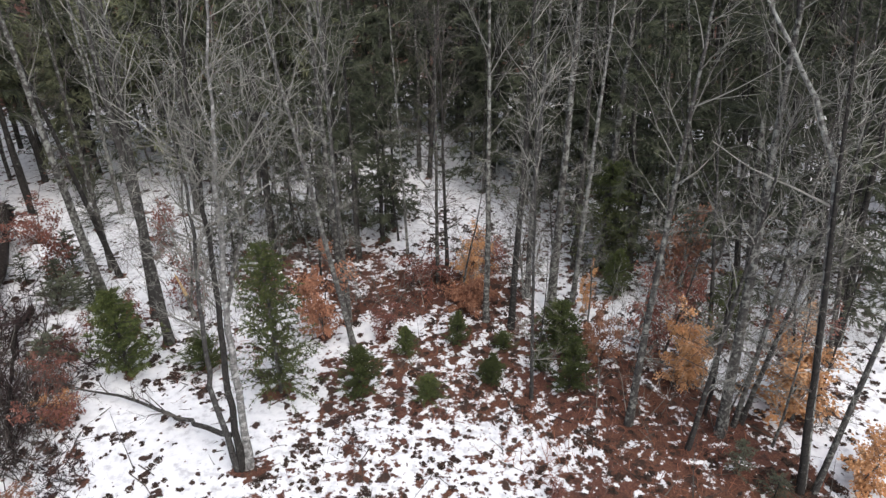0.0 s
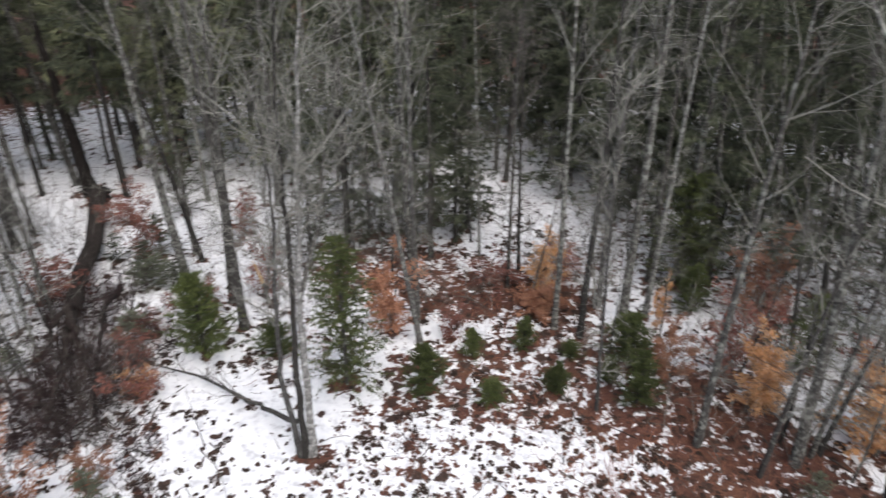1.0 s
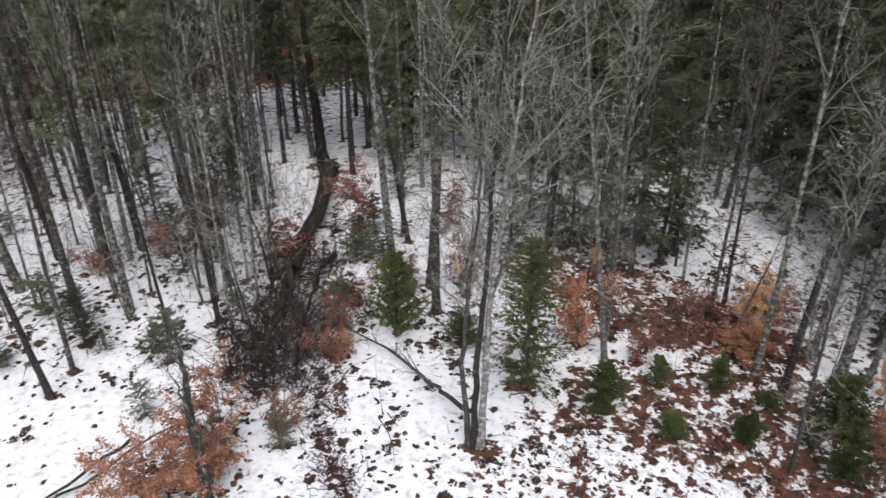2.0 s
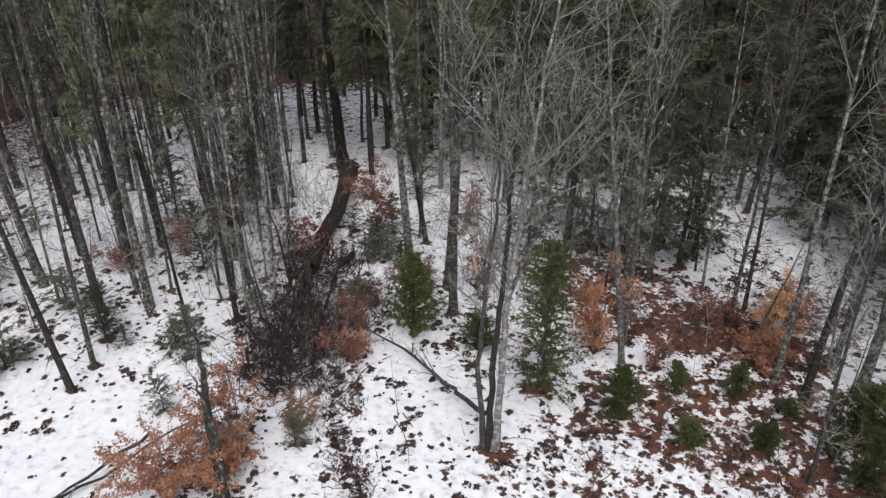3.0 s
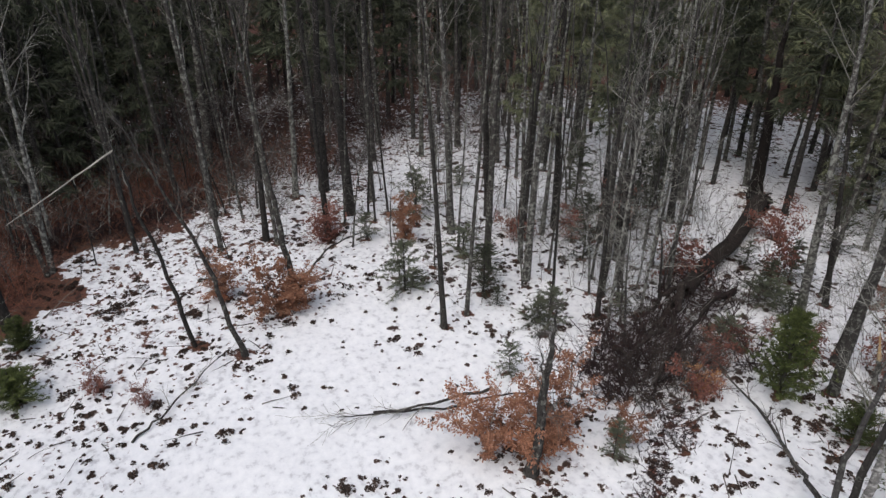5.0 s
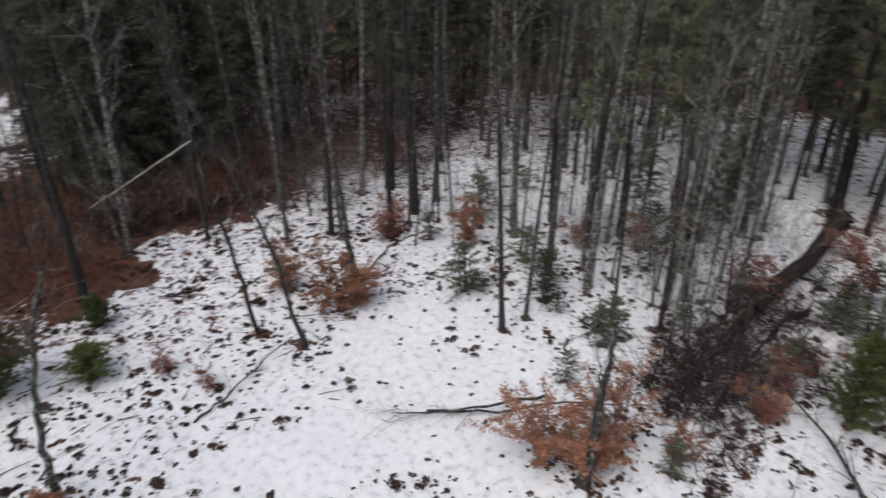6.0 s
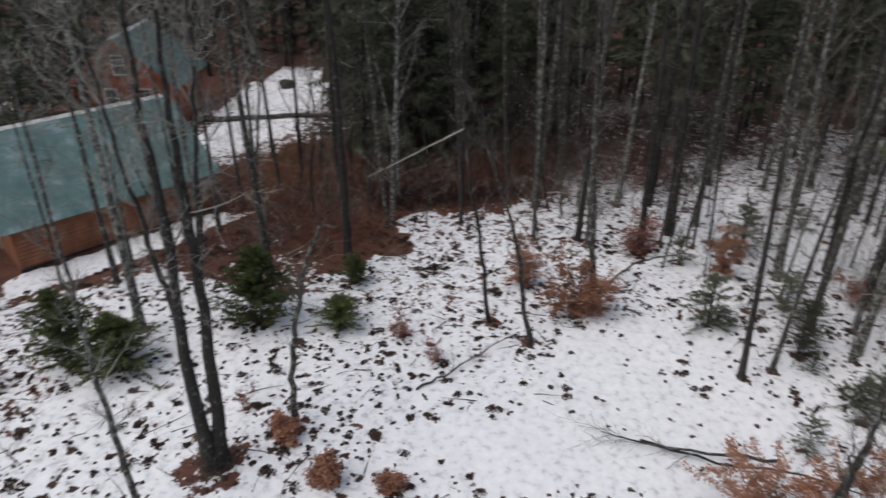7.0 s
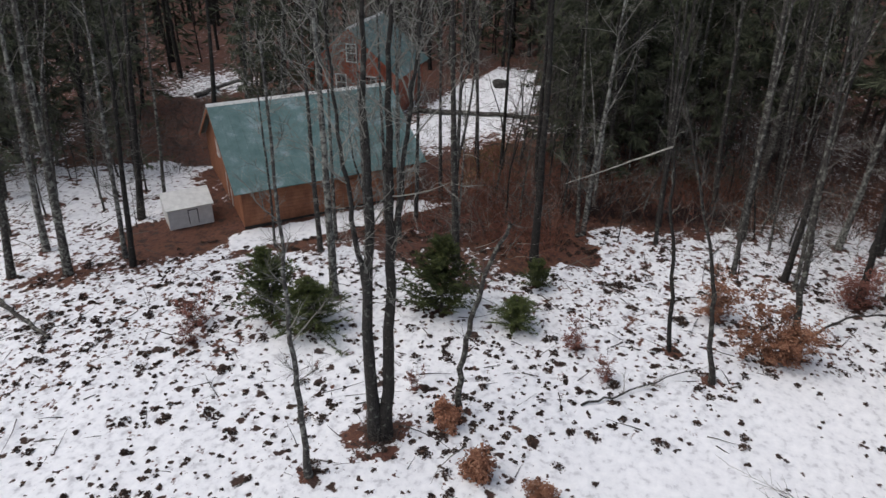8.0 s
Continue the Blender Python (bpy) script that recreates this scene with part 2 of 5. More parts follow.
# ---- trees ----
def hardwood(seed, height, radius, first, limbs=16, bark_mat=None, twig_mat=None, label="", fork=False, twigs=4):
    """A bare broadleaf tree: trunk, limbs, and fine twigs."""
    rng = np.random.default_rng(seed)
    tree = thing("bare_tree", label or "bare grey broadleaf tree with lichen on its bark", "tree", "bare trees of the wood")
    K = 16
    z = np.linspace(0, 1, K)
    walk_xy = np.cumsum(rng.normal(0, 0.012, (K, 2)) * height / 12, axis=0)
    walk_xy -= walk_xy[0]
    P = np.concatenate([walk_xy, (z * height)[:, None]], axis=1)[None]
    R = (radius * (1 - 0.9 * z ** 0.9) + 0.006)[None]
    R[0, 0] *= 1.18
    P[0, 0, 2] = -0.15
    stems, rad = [P], [R]
    if fork:
        st, wy, rr, _ = sprout(rng, P, R, 2, 0.25, 0.5, 0.28, 0.05)
        Q = grow(rng, st, wy, height * np.array((0.65, 0.5)), K, 0.05, 0.05)
        stems.append(Q)
        rad.append(taper(rr * 0.75, rr * 0.05, K))
    S, SR = np.concatenate(stems), np.concatenate(rad)
    part("trunk", tubes(S, SR, 9 if twigs > 3 else 6), bark_mat or BARK, tree, smooth=True)
    sub = 5 if twigs > 3 else 3
    if fork:
        limbs = limbs // 2
    st, wy, rr, s = sprout(rng, S, SR, limbs, first, 0.98, 0.78, 0.22)
    ln = (0.9 + (1 - s) * height * 0.26) * rng.uniform(0.5, 1.3, len(s))
    dead = s < 0.5
    ln = np.where(dead, rng.uniform(0.3, 1.2, len(s)), ln)
    wy[:, 2] = np.where(dead, wy[:, 2] * 0.3, wy[:, 2])
    L = grow(rng, st, wy, ln, 7, 0.06, 0.08)
    LR = taper(np.minimum(rr * 0.4, 0.021), np.full(len(rr), 0.005), 7)
    st, wy, rr, s = sprout(rng, L, LR, sub, 0.2, 0.97, 0.8, 0.25)
    S2 = grow(rng, st, wy, np.repeat(ln, sub) * rng.uniform(0.2, 0.5, len(st)), sub - 2 if sub > 4 else 3, 0.06, 0.09)
    S2R = taper(np.minimum(rr * 0.65, 0.01), np.full(len(rr), 0.0045), S2.shape[1])
    st, wy, rr, s = sprout(rng, S2, S2R, twigs, 0.15, 1.0, 0.7, 0.25)
    T = grow(rng, st, wy, rng.uniform(0.3, 0.9, len(st)), 3 if twigs > 3 else 2, 0.05, 0.09)
    fine = tubes(T, taper(np.full(len(st), 0.0056), np.full(len(st), 0.003), T.shape[1]), 3)
    mat = twig_mat or TWIG
    if twigs > 3:
        for i in range(len(L)):
            part("limb", tubes(L[i:i + 1], LR[i:i + 1], 5), mat, tree)
        crown(tree, (tubes(S2, S2R, 3), mat), (fine, mat))
    else:
        crown(tree, (tubes(L[:, ::2], LR[:, ::2], 4), mat), (tubes(S2, S2R, 3), mat), (fine, mat))
    return tree


def tall_conifer(seed, height, radius, low, needle=None, fine=True):
    """A tall hemlock or pine with drooping sprays from low on the trunk."""
    rng = np.random.default_rng(seed)
    tree = thing("conifer", "tall dark green conifer with drooping sparse boughs", "tree", "conifers of the wood")
    z = np.linspace(0, 1, 9)
    P = np.stack([rng.normal(0, 0.05, 9), rng.normal(0, 0.05, 9), z * height], axis=1)[None]
    P[0, 0] = (0, 0, -0.15)
    R = (radius * (1 - 0.95 * z) + 0.01)[None]
    part("trunk", tubes(P, R, 8), BARK_DARK, tree, smooth=True)
    n, m, k = (44, 13, 13) if fine else (36, 10, 8)
    st, wy, rr, s = sprout(rng, P, R, n, low, 0.99, 1.5, 0.15)
    ln = (0.5 + (1 - s) * height * 0.22) * rng.uniform(0.6, 1.2, n)
    B = grow(rng, st, wy, ln, 5, -0.03, 0.07)
    BR = taper(np.full(n, 0.022), np.full(n, 0.005), 5)
    st, wy, rr, s = sprout(rng, B, BR, m, 0.15, 1.0, 0.8, 0.3)
    wy[:, 2] -= 0.15
    st, wy = np.repeat(st, k, axis=0), np.repeat(wy, k, axis=0) + rng.normal(0, 0.45, (len(st) * k, 3)) * (1, 1, 0.5)
    big, slim = (0.75, 0.5) if fine else (1.2, 0.68)
    crown(tree, (tubes(B, BR, 3), TWIG_DARK),
          (blades(rng, st, wy, big * rng.uniform(0.3, 0.7, len(st)), big * slim * rng.uniform(0.06, 0.14, len(st)), 0.15), needle or NEEDLE_DARK))
    return tree


def young_fir(seed, height, width, needle=None, label="", pine=False, dense=1.0):
    """A bushy young evergreen with needled boughs down to the snow."""
    rng = np.random.default_rng(seed)
    tree = thing("young_evergreen", label or "bushy young green fir standing in the snow", "tree", "young evergreens")
    P = np.array([[[0, 0, -0.1], [0.02, 0, height * 0.5], [0, 0.02, height]]])
    part("trunk", tubes(P, np.array([[0.035, 0.025, 0.006]]) * (0.6 + height / 4), 6), BARK_DARK, tree)
    n = int((64 + 28 * height) * dense)
    R = np.array([[0.03, 0.02, 0.005]])
    st, wy, rr, s = sprout(rng, P, R, n, 0.06, 0.97, 1.25, 0.15)
    ln = (0.08 + width * 0.55 * (1 - s) ** (0.5 if pine else 0.75)) * rng.uniform(0.55, 1.2, n)
    B = grow(rng, st, wy, ln, 5, 0.1 if not pine else -0.05, 0.08)
    BR = taper(np.full(n, 0.012), np.full(n, 0.004), 5)
    m = 13
    st, wy, rr, s = sprout(rng, B, BR, m, 0.1, 1.0, 0.7, 0.25)
    k = 9
    st, wy = np.repeat(st, k, axis=0), np.repeat(wy, k, axis=0) + rng.normal(0, 0.42, (len(st) * k, 3)) * (1, 1, 0.7)
    crown(tree, (tubes(B, BR, 3), TWIG_DARK), (blades(rng, st, wy, rng.uniform(0.05, 0.15, len(st)), rng.uniform(0.01, 0.022, len(st)), 0.12), needle or NEEDLE))
    return tree


def beech_sapling(seed, height, width, leaf=None, label="", density=1.0):
    """A beech sapling that keeps its dry leaves."""
    rng = np.random.default_rng(seed)
    tree = thing("beech_sapling", label or "beech sapling with dry copper leaves", "sapling", "leafy saplings")
    n = 3
    P = grow(rng, np.zeros((n, 3)) - (0, 0, 0.1), rng.normal(0, 0.25, (n, 3)) * (1, 1, 0) + (0, 0, 1), np.array((1, 0.8, 0.65)) * height * 1.05, 8, 0.05, 0.08)
    R = taper(np.full(n, 0.012 + height * 0.006), np.full(n, 0.004), 8)
    for i in range(n):
        part("stem", tubes(P[i:i + 1], R[i:i + 1], 5), BARK, tree)
    c = 12
    st, wy, rr, s = sprout(rng, P, R, c, 0.12, 0.97, 1.2, 0.2)
    ln = width * 0.55 * (0.35 + 0.65 * np.sin(np.clip(1.1 - s, 0, 1) * 2.4)) * rng.uniform(0.5, 1.1, len(s))
    B = grow(rng, st, wy, ln, 5, 0.05, 0.15)
    BR = taper(np.full(len(s), 0.008), np.full(len(s), 0.003), 5)
    st, wy, rr, s = sprout(rng, B, BR, int(38 * density), 0.1, 1.0, 0.9, 0.4)
    st = st + rng.normal(0, 0.07, st.shape)
    wy[:, 2] -= 0.35
    crown(tree, (tubes(B, BR, 3), TWIG_DARK), (blades(rng, st, wy, rng.uniform(0.07, 0.13, len(st)), rng.uniform(0.045, 0.08, len(st)), 0.2), leaf or LEAF_COPPER))
    return tree


def bare_sapling(seed, height, mat, twig_mat, label):
    """A thin whippy bare sapling with fine level twigs."""
    rng = np.random.default_rng(seed)
    tree = thing("bare_sapling", label, "sapling", "bare saplings under the trees")
    P = grow(rng, np.array([[0, 0, -0.1]]), rng.normal(0, 0.05, (1, 3)) * (1, 1, 0) + (0, 0, 1), np.array([height]), 8, 0.03, 0.05)
    R = taper(np.array([0.03 + height * 0.0035]), np.array([0.006]), 8)
    part("stem", tubes(P, R, 5), mat, tree, smooth=True)
    st, wy, rr, s = sprout(rng, P, R, 20, 0.2, 0.98, 1.15, 0.2)
    L = grow(rng, st, wy, (0.3 + (1 - s) * height * 0.22) * rng.uniform(0.5, 1.3, len(s)), 4, 0.03, 0.15)
    LR = taper(np.minimum(rr * 0.5, 0.014), np.full(len(rr), 0.005), 4)
    st, wy, rr, s = sprout(rng, L, LR, 5, 0.25, 1.0, 0.7, 0.25)
    T = grow(rng, st, wy, rng.uniform(0.2, 0.7, len(st)), 2, 0.03, 0.2)
    crown(tree, (tubes(L, LR, 3), twig_mat), (tubes(T, taper(np.full(len(st), 0.0075), np.full(len(st), 0.004), 2), 3), twig_mat))
    return tree


def stand(x, y, lean=(0.0, 0.0), turn=0.0, size=1.0, girth=1.0, z=0.0):
    """The pose of a plant: at x, y, leaning by metres per metre, turned and sized."""
    up = Vector((lean[0], lean[1], 1)).normalized()
    q = Vector((0, 0, 1)).rotation_difference(up)
    return Matrix.Translation((x, y, z)) @ q.to_matrix().to_4x4() @ Matrix.Rotation(turn, 4, "Z") @ Matrix.Diagonal((size * girth, size * girth, size, 1))


# ---- ground ----
def smooth(a, lo, hi):
    t = np.clip((a - lo) / (hi - lo), 0, 1)
    return t * t * (3 - 2 * t)


def ground_z(x, y):
    """Gentle swells, and the height at which things stand."""
    x, y = np.asarray(x, float), np.asarray(y, float)
    near = np.exp(-((x + 10) ** 2 + (y - 8) ** 2) / 90.0 ** 2)
    return near * (0.10 * np.sin(x * 0.31 + 0.8) * np.cos(y * 0.27) + 0.03 * np.sin(x * 0.83 + y * 0.55) + 0.018 * np.cos(x * 1.3 - y * 1.7))


def wobble(x, y):
    return 0.16 * np.sin(x * 1.9 + 2.1 * np.sin(y * 0.9)) + 0.14 * np.sin(y * 2.3 + 1.7 * np.sin(x * 1.1)) + 0.1 * np.sin(4.7 * x + 3.1 * y)


# patches of bare leaves (1) and clean snow (0): x, y, half-length, half-width, turn, value
PATCHES_WOOD = [(12, 33, 13, 9, 0, 0.36), (7, 18.2, 5.5, 3.6, 10, 0.53), (3.6, 16.2, 2.8, 2.2, 0, 0.46), (8.5, 14.6, 3.6, 2.2, 0, 0.54), (6.3, 15.4, 3.4, 1.9, 8, 0.53),
                (-1, 25.2, 5.0, 2.0, 0, 0.54), (2.5, 21.8, 4.0, 2.4, 0, 0.46), (-6, 28, 4, 3, 0, 0.46), (1.5, 17.4, 4.0, 2.0, 10, 0.5), (13, 19.5, 3, 2.6, 0, 0.36), (-1.5, 15.4, 6, 3.2, 0, 0.37), (-8.5, 17, 3, 1.6, -20, 0.18), (-7, 21, 5, 2.6, 0, 0.3), (-1, 19.5, 4, 2.2, 0, 0.47),
                (0.6, 34, 2.4, 4.2, 0, 0.27), (-0.6, 29.5, 1.6, 2.6, 0, 0.27)]
PATCHES_SNOW = [(-18, 7.5, 6, 3.4, 20, 0.06), (-17, 3.5, 2.0, 5, 0, 0.04), (-21, 9, 4, 3, 0, 0.1), (-27, 16, 9, 7, 45, 0.24), (-17, 21, 5, 4, 30, 0.3), (-14.5, 16, 2.6, 2.6, 0, 0.36), (-17, -10, 11, 8, 0, 0.265),
                (-24, 26, 9, 8, 30, 0.2), (-34, 14, 6, 5, 20, 0.26), (-16, 17.5, 2.8, 2.2, 30, 0.36), (-13.6, 10.4, 2.0, 2.0, 0, 0.35)]
PATCHES_YARD = [(-66, 10, 22, 20, 0, 0.56), (-52, 12, 6, 8, 0, 0.46), (-62, -44, 24, 17, 30, 0.6), (-46, -60, 16, 14, 0, 0.55), (-41.6, -3, 7, 9, 0, 0.95), (-32.4, -6.8, 4.0, 3.2, 15, 0.95), (-42, 5, 5, 4.5, 0, 0.62), (-45, 9.5, 6, 5, 0, 0.5), (-29.6, -11.4, 3.0, 2.6, 0, 0.6), (-38, 10, 5, 4, 0, 0.36), (-33.2, -17.6, 9.5, 5.4, 136, 0.95), (-37, -12, 6, 5, 0, 0.9), (-27.5, -8.6, 2.4, 1.8, 0, 0.5), (-20.3, -26.0, 1.8, 1.0, 140, 0.5), (-22.3, -24, 1.4, 0.9, 140, 0.5),
                (-26, -23.5, 3.6, 2.4, 136, 0.85), (-30.2, -16.3, 6.0, 1.15, 136, 0.0), (-26.8, -19.8, 1.5, 1.1, 136, 0.0), (-27, -31.2, 5.5, 3.6, 140, 0.38),
                (-37, -33, 8.5, 6.5, 30, 0.85), (-44, -37, 6, 5, 0, 0.8), (-29.5, -26.2, 3.2, 2.0, 136, 0.6), (-50, -39.5, 5, 4, 0, 0.36), (-56, -15, 10, 4.2, 0, 0.14), (-46.4, -16.5, 3.0, 2.2, 0, 0.14), (-51, -12.0, 2.4, 1.0, 10, 0.4), (-24, -17.4, 3.6, 1.6, 120, 0.36), (-19, -16.5, 2.4, 1.6, 30, 0.38),
                (-29.5, -32.5, 6.5, 3.6, 130, 0.27), (-27, -28.2, 2.6, 1.6, 130, 0.25), (-31.2, -4.7, 2.4, 1.5, 100, 0.9)]
# lines of dark leaf-filled hollows: x0, y0, x1, y1, half-width, value
HOLLOWS = [(-13.0, 16.6, -11.7, 14.0, 0.14, 0.5), (-11.7, 14.0, -9.9, 12.4, 0.14, 0.5), (-9.9, 12.4, -8.6, 11.4, 0.26, 0.5), (-12.6, 16.8, -10.7, 14.2, 0.16, 0.46),
           (-3.8, 18.1, -2.4, 15.0, 0.14, 0.5), (-3.2, 18.0, -1.8, 15.2, 0.12, 0.48)]


def litter(x, y):
    x, y = np.asarray(x, float), np.asarray(y, float)
    d = np.hypot(x, y)
    v = 0.225 + 0.02 * smooth(d, 24, 34) + 0.1 * smooth(d, 40, 52) + 0.45 * smooth(d, 54, 66)
    v = v + 0.12 * smooth(d, 19, 26) * smooth(np.degrees(np.arctan2(-x, y)), 48, 72)
    wob = wobble(x, y)
    for px, py, a, b, turn, val in PATCHES_WOOD + PATCHES_SNOW + PATCHES_YARD:
        c, s = math.cos(radians(turn)), math.sin(radians(turn))
        u, w = (x - px) * c + (y - py) * s, -(x - px) * s + (y - py) * c
        q = np.sqrt((u / a) ** 2 + (w / b) ** 2) + wob * min(0.6, 1.6 / min(a, b))
        k = 1 - smooth(q, 0.8, 1.15)
        v = v * (1 - k) + val * k
    for x0, y0, x1, y1, w, val in HOLLOWS:
        dx, dy = x1 - x0, y1 - y0
        t = np.clip(((x - x0) * dx + (y - y0) * dy) / (dx * dx + dy * dy), 0, 1)
        q = np.hypot(x - x0 - t * dx, y - y0 - t * dy) + 0.25 * wob
        v = np.maximum(v, val * (1 - smooth(q, w * 0.7, w * 1.7)))
    return v


def axis_steps(lo, hi, step, far):
    mid = np.arange(lo, hi, step)
    out, s, p = [], step, hi
    while p < far:
        out.append(p)
        s *= 1.25
        p += s
    low, s, p = [], step * 1.25, lo - step
    while p > -far:
        low.append(p)
        s *= 1.25
        p -= s
    return np.concatenate([low[::-1], mid, out])


gx, gy = axis_steps(-42, 16, 0.25, 1800), axis_steps(-30, 36, 0.25, 1800)
X, Y = np.meshgrid(gx, gy)
LIT = litter(X, Y)
rough_rng = np.random.default_rng(5)
Z = ground_z(X, Y) + np.where(np.hypot(X, Y) < 60, 1.0, 0.0) * (rough_rng.normal(0, 0.012, X.shape) - 0.05 * smooth(LIT, 0.4, 0.8))
cells = np.arange(X.size).reshape(X.shape)
ground = new("ground", make_mesh("ground", (np.stack([X.ravel(), Y.ravel(), Z.ravel()], axis=1),
             np.stack([cells[:-1, :-1], cells[:-1, 1:], cells[1:, 1:], cells[1:, :-1]], axis=-1).reshape(-1, 4)), GROUND, True))
tagged(ground, "thin patchy snow over brown leaf litter", "ground", kind="structure")


# ---- buildings ----
def block(bm, x0, y0, z0, x1, y1, z1):
    """A box between two corners, in a bmesh."""
    m = Matrix.LocRotScale(((x0 + x1) / 2, (y0 + y1) / 2, (z0 + z1) / 2), None, (abs(x1 - x0), abs(y1 - y0), abs(z1 - z0)))
    bmesh.ops.create_cube(bm, size=1, matrix=m)


def prism(bm, outline, y0, y1):
    """A slab with its outline in x and z, from y0 to y1."""
    a = [bm.verts.new((x, y0, z)) for x, z in outline]
    b = [bm.verts.new((x, y1, z)) for x, z in outline]
    bm.faces.new(a)
    bm.faces.new(b[::-1])
    for i in range(len(a)):
        j = (i + 1) % len(a)
        bm.faces.new((a[j], a[i], b[i], b[j]))
    bmesh.ops.recalc_face_normals(bm, faces=bm.faces)


def painted(name, stops, scale=3.0, rough=0.6, metal=0.0, streak=1.0, fine=40.0, bumpy=0.2):
    m, n, l, b = material(name, rough, metal)
    st = n.new("ShaderNodeMapping")
    st.inputs["Scale"].default_value = (1, 1, streak)
    l.new(coords(n), st.inputs["Vector"])
    f = noise_node(n, l, scale, 5, 0.65, st.outputs[0])
    g = noise_node(n, l, fine, 3, 0.6, st.outputs[0])
    v = calc(n, l, "ADD", calc(n, l, "MULTIPLY", f, 0.75), calc(n, l, "MULTIPLY", g, 0.25))
    l.new(ramp(n, l, v, stops), b.inputs["Base Color"])
    bump(n, l, b, g, bumpy, 0.01)
    return m


ROOF = painted("teal_metal_roof", [(0.35, (0.06, 0.115, 0.115)), (0.52, (0.1, 0.17, 0.167)), (0.68, (0.27, 0.34, 0.36))], 0.8, 0.45, 0.0, 1, 14, 0.1)
SIDING = painted("brown_stained_siding", [(0.3, (0.16, 0.066, 0.038)), (0.55, (0.29, 0.125, 0.068)), (0.75, (0.38, 0.18, 0.105))], 2.2, 0.75, 0, 0.4, 30, 0.4)
LOGS = painted("red_brown_log_siding", [(0.3, (0.19, 0.05, 0.03)), (0.6, (0.37, 0.11, 0.062)), (0.8, (0.46, 0.16, 0.095))], 2.5, 0.7, 0, 0.5, 30, 0.4)
WHITE = painted("weathered_white_paint", [(0.3, (0.5, 0.5, 0.48)), (0.55, (0.66, 0.66, 0.63)), (0.75, (0.76, 0.76, 0.74))], 3.0, 0.55, 0, 1, 30, 0.15)
DARK = painted("dark_gap", [(0.3, (0.02, 0.02, 0.02)), (0.7, (0.05, 0.045, 0.04))], 4.0, 0.8)
PANE, pn, pl, pb = material("window_glass", 0.05)
pb.inputs["Base Color"].default_value = (0.02, 0.025, 0.03, 1)
pb.inputs["Specular IOR Level"].default_value = 0.6


def courses(wall, mat, axis, length, zs, thick, rise, at, top=None):
    """Boards laid in courses on a wall, each a piece with a narrow gap; top(z) shortens them under a gable."""
    for z in np.arange(zs[0], zs[1] - 0.02, rise):
        lo, hi = (0.0, length) if top is None else top(z + rise)
        if hi - lo < 0.1:
            continue
        zt = min(z + rise - 0.018, zs[1])
        bm = bmesh.new()
        if axis == "x":
            block(bm, lo, at, z, hi, at + thick, zt)
        else:
            block(bm, at, lo, z, at + thick, hi, zt)
        part("board", bm, mat, wall)


def window(parent, m, w, h):
    """A white-framed sash window with its panes, facing -y of m."""
    bm = bmesh.new()
    for a in ((-w / 2 - 0.09, -0.05, -h / 2 - 0.09, -w / 2, 0.04, h / 2 + 0.09), (w / 2, -0.05, -h / 2 - 0.09, w / 2 + 0.09, 0.04, h / 2 + 0.09),
              (-w / 2, -0.05, h / 2, w / 2, 0.04, h / 2 + 0.09), (-w / 2, -0.07, -h / 2 - 0.09, w / 2, 0.04, -h / 2),
              (-w / 2, -0.03, -0.03, w / 2, 0.03, 0.03), (-0.015, -0.025, 0.03, 0.015, 0.025, h / 2)):
        block(bm, *a)
    win = part("window", bm, WHITE, parent, "white sash window frame")
    win.matrix_local = m
    for z0, z1 in ((-h / 2, -0.03), (0.03, h / 2)):
        bm = bmesh.new()
        block(bm, -w / 2, 0.0, z0, w / 2, 0.012, z1)
        part("pane", bm, PANE, win, "dark reflecting pane")
    return win


def roof_slope(parent, length, run, rise, over, m, ribs):
    """One metal roof slope: sheet, standing ribs and eave fascia; x along the eave, y up the slope."""
    ln = math.hypot(run, rise)
    bm = bmesh.new()
    block(bm, -over, -over * 1.1, 0.0, length + over, ln, 0.05)
    slope = part("roof", bm, ROOF, parent, "teal ribbed metal roof slope")
    for i in range(ribs + 1):
        x = -over + 0.02 + (length + 2 * over - 0.06) * i / ribs
        bm = bmesh.new()
        block(bm, x, -over * 1.1, 0.05, x + 0.03, ln, 0.075)
        part("rib", bm, ROOF, slope)
    slope.matrix_local = m @ Matrix.Rotation(math.atan2(rise, run), 4, "X")
    return slope


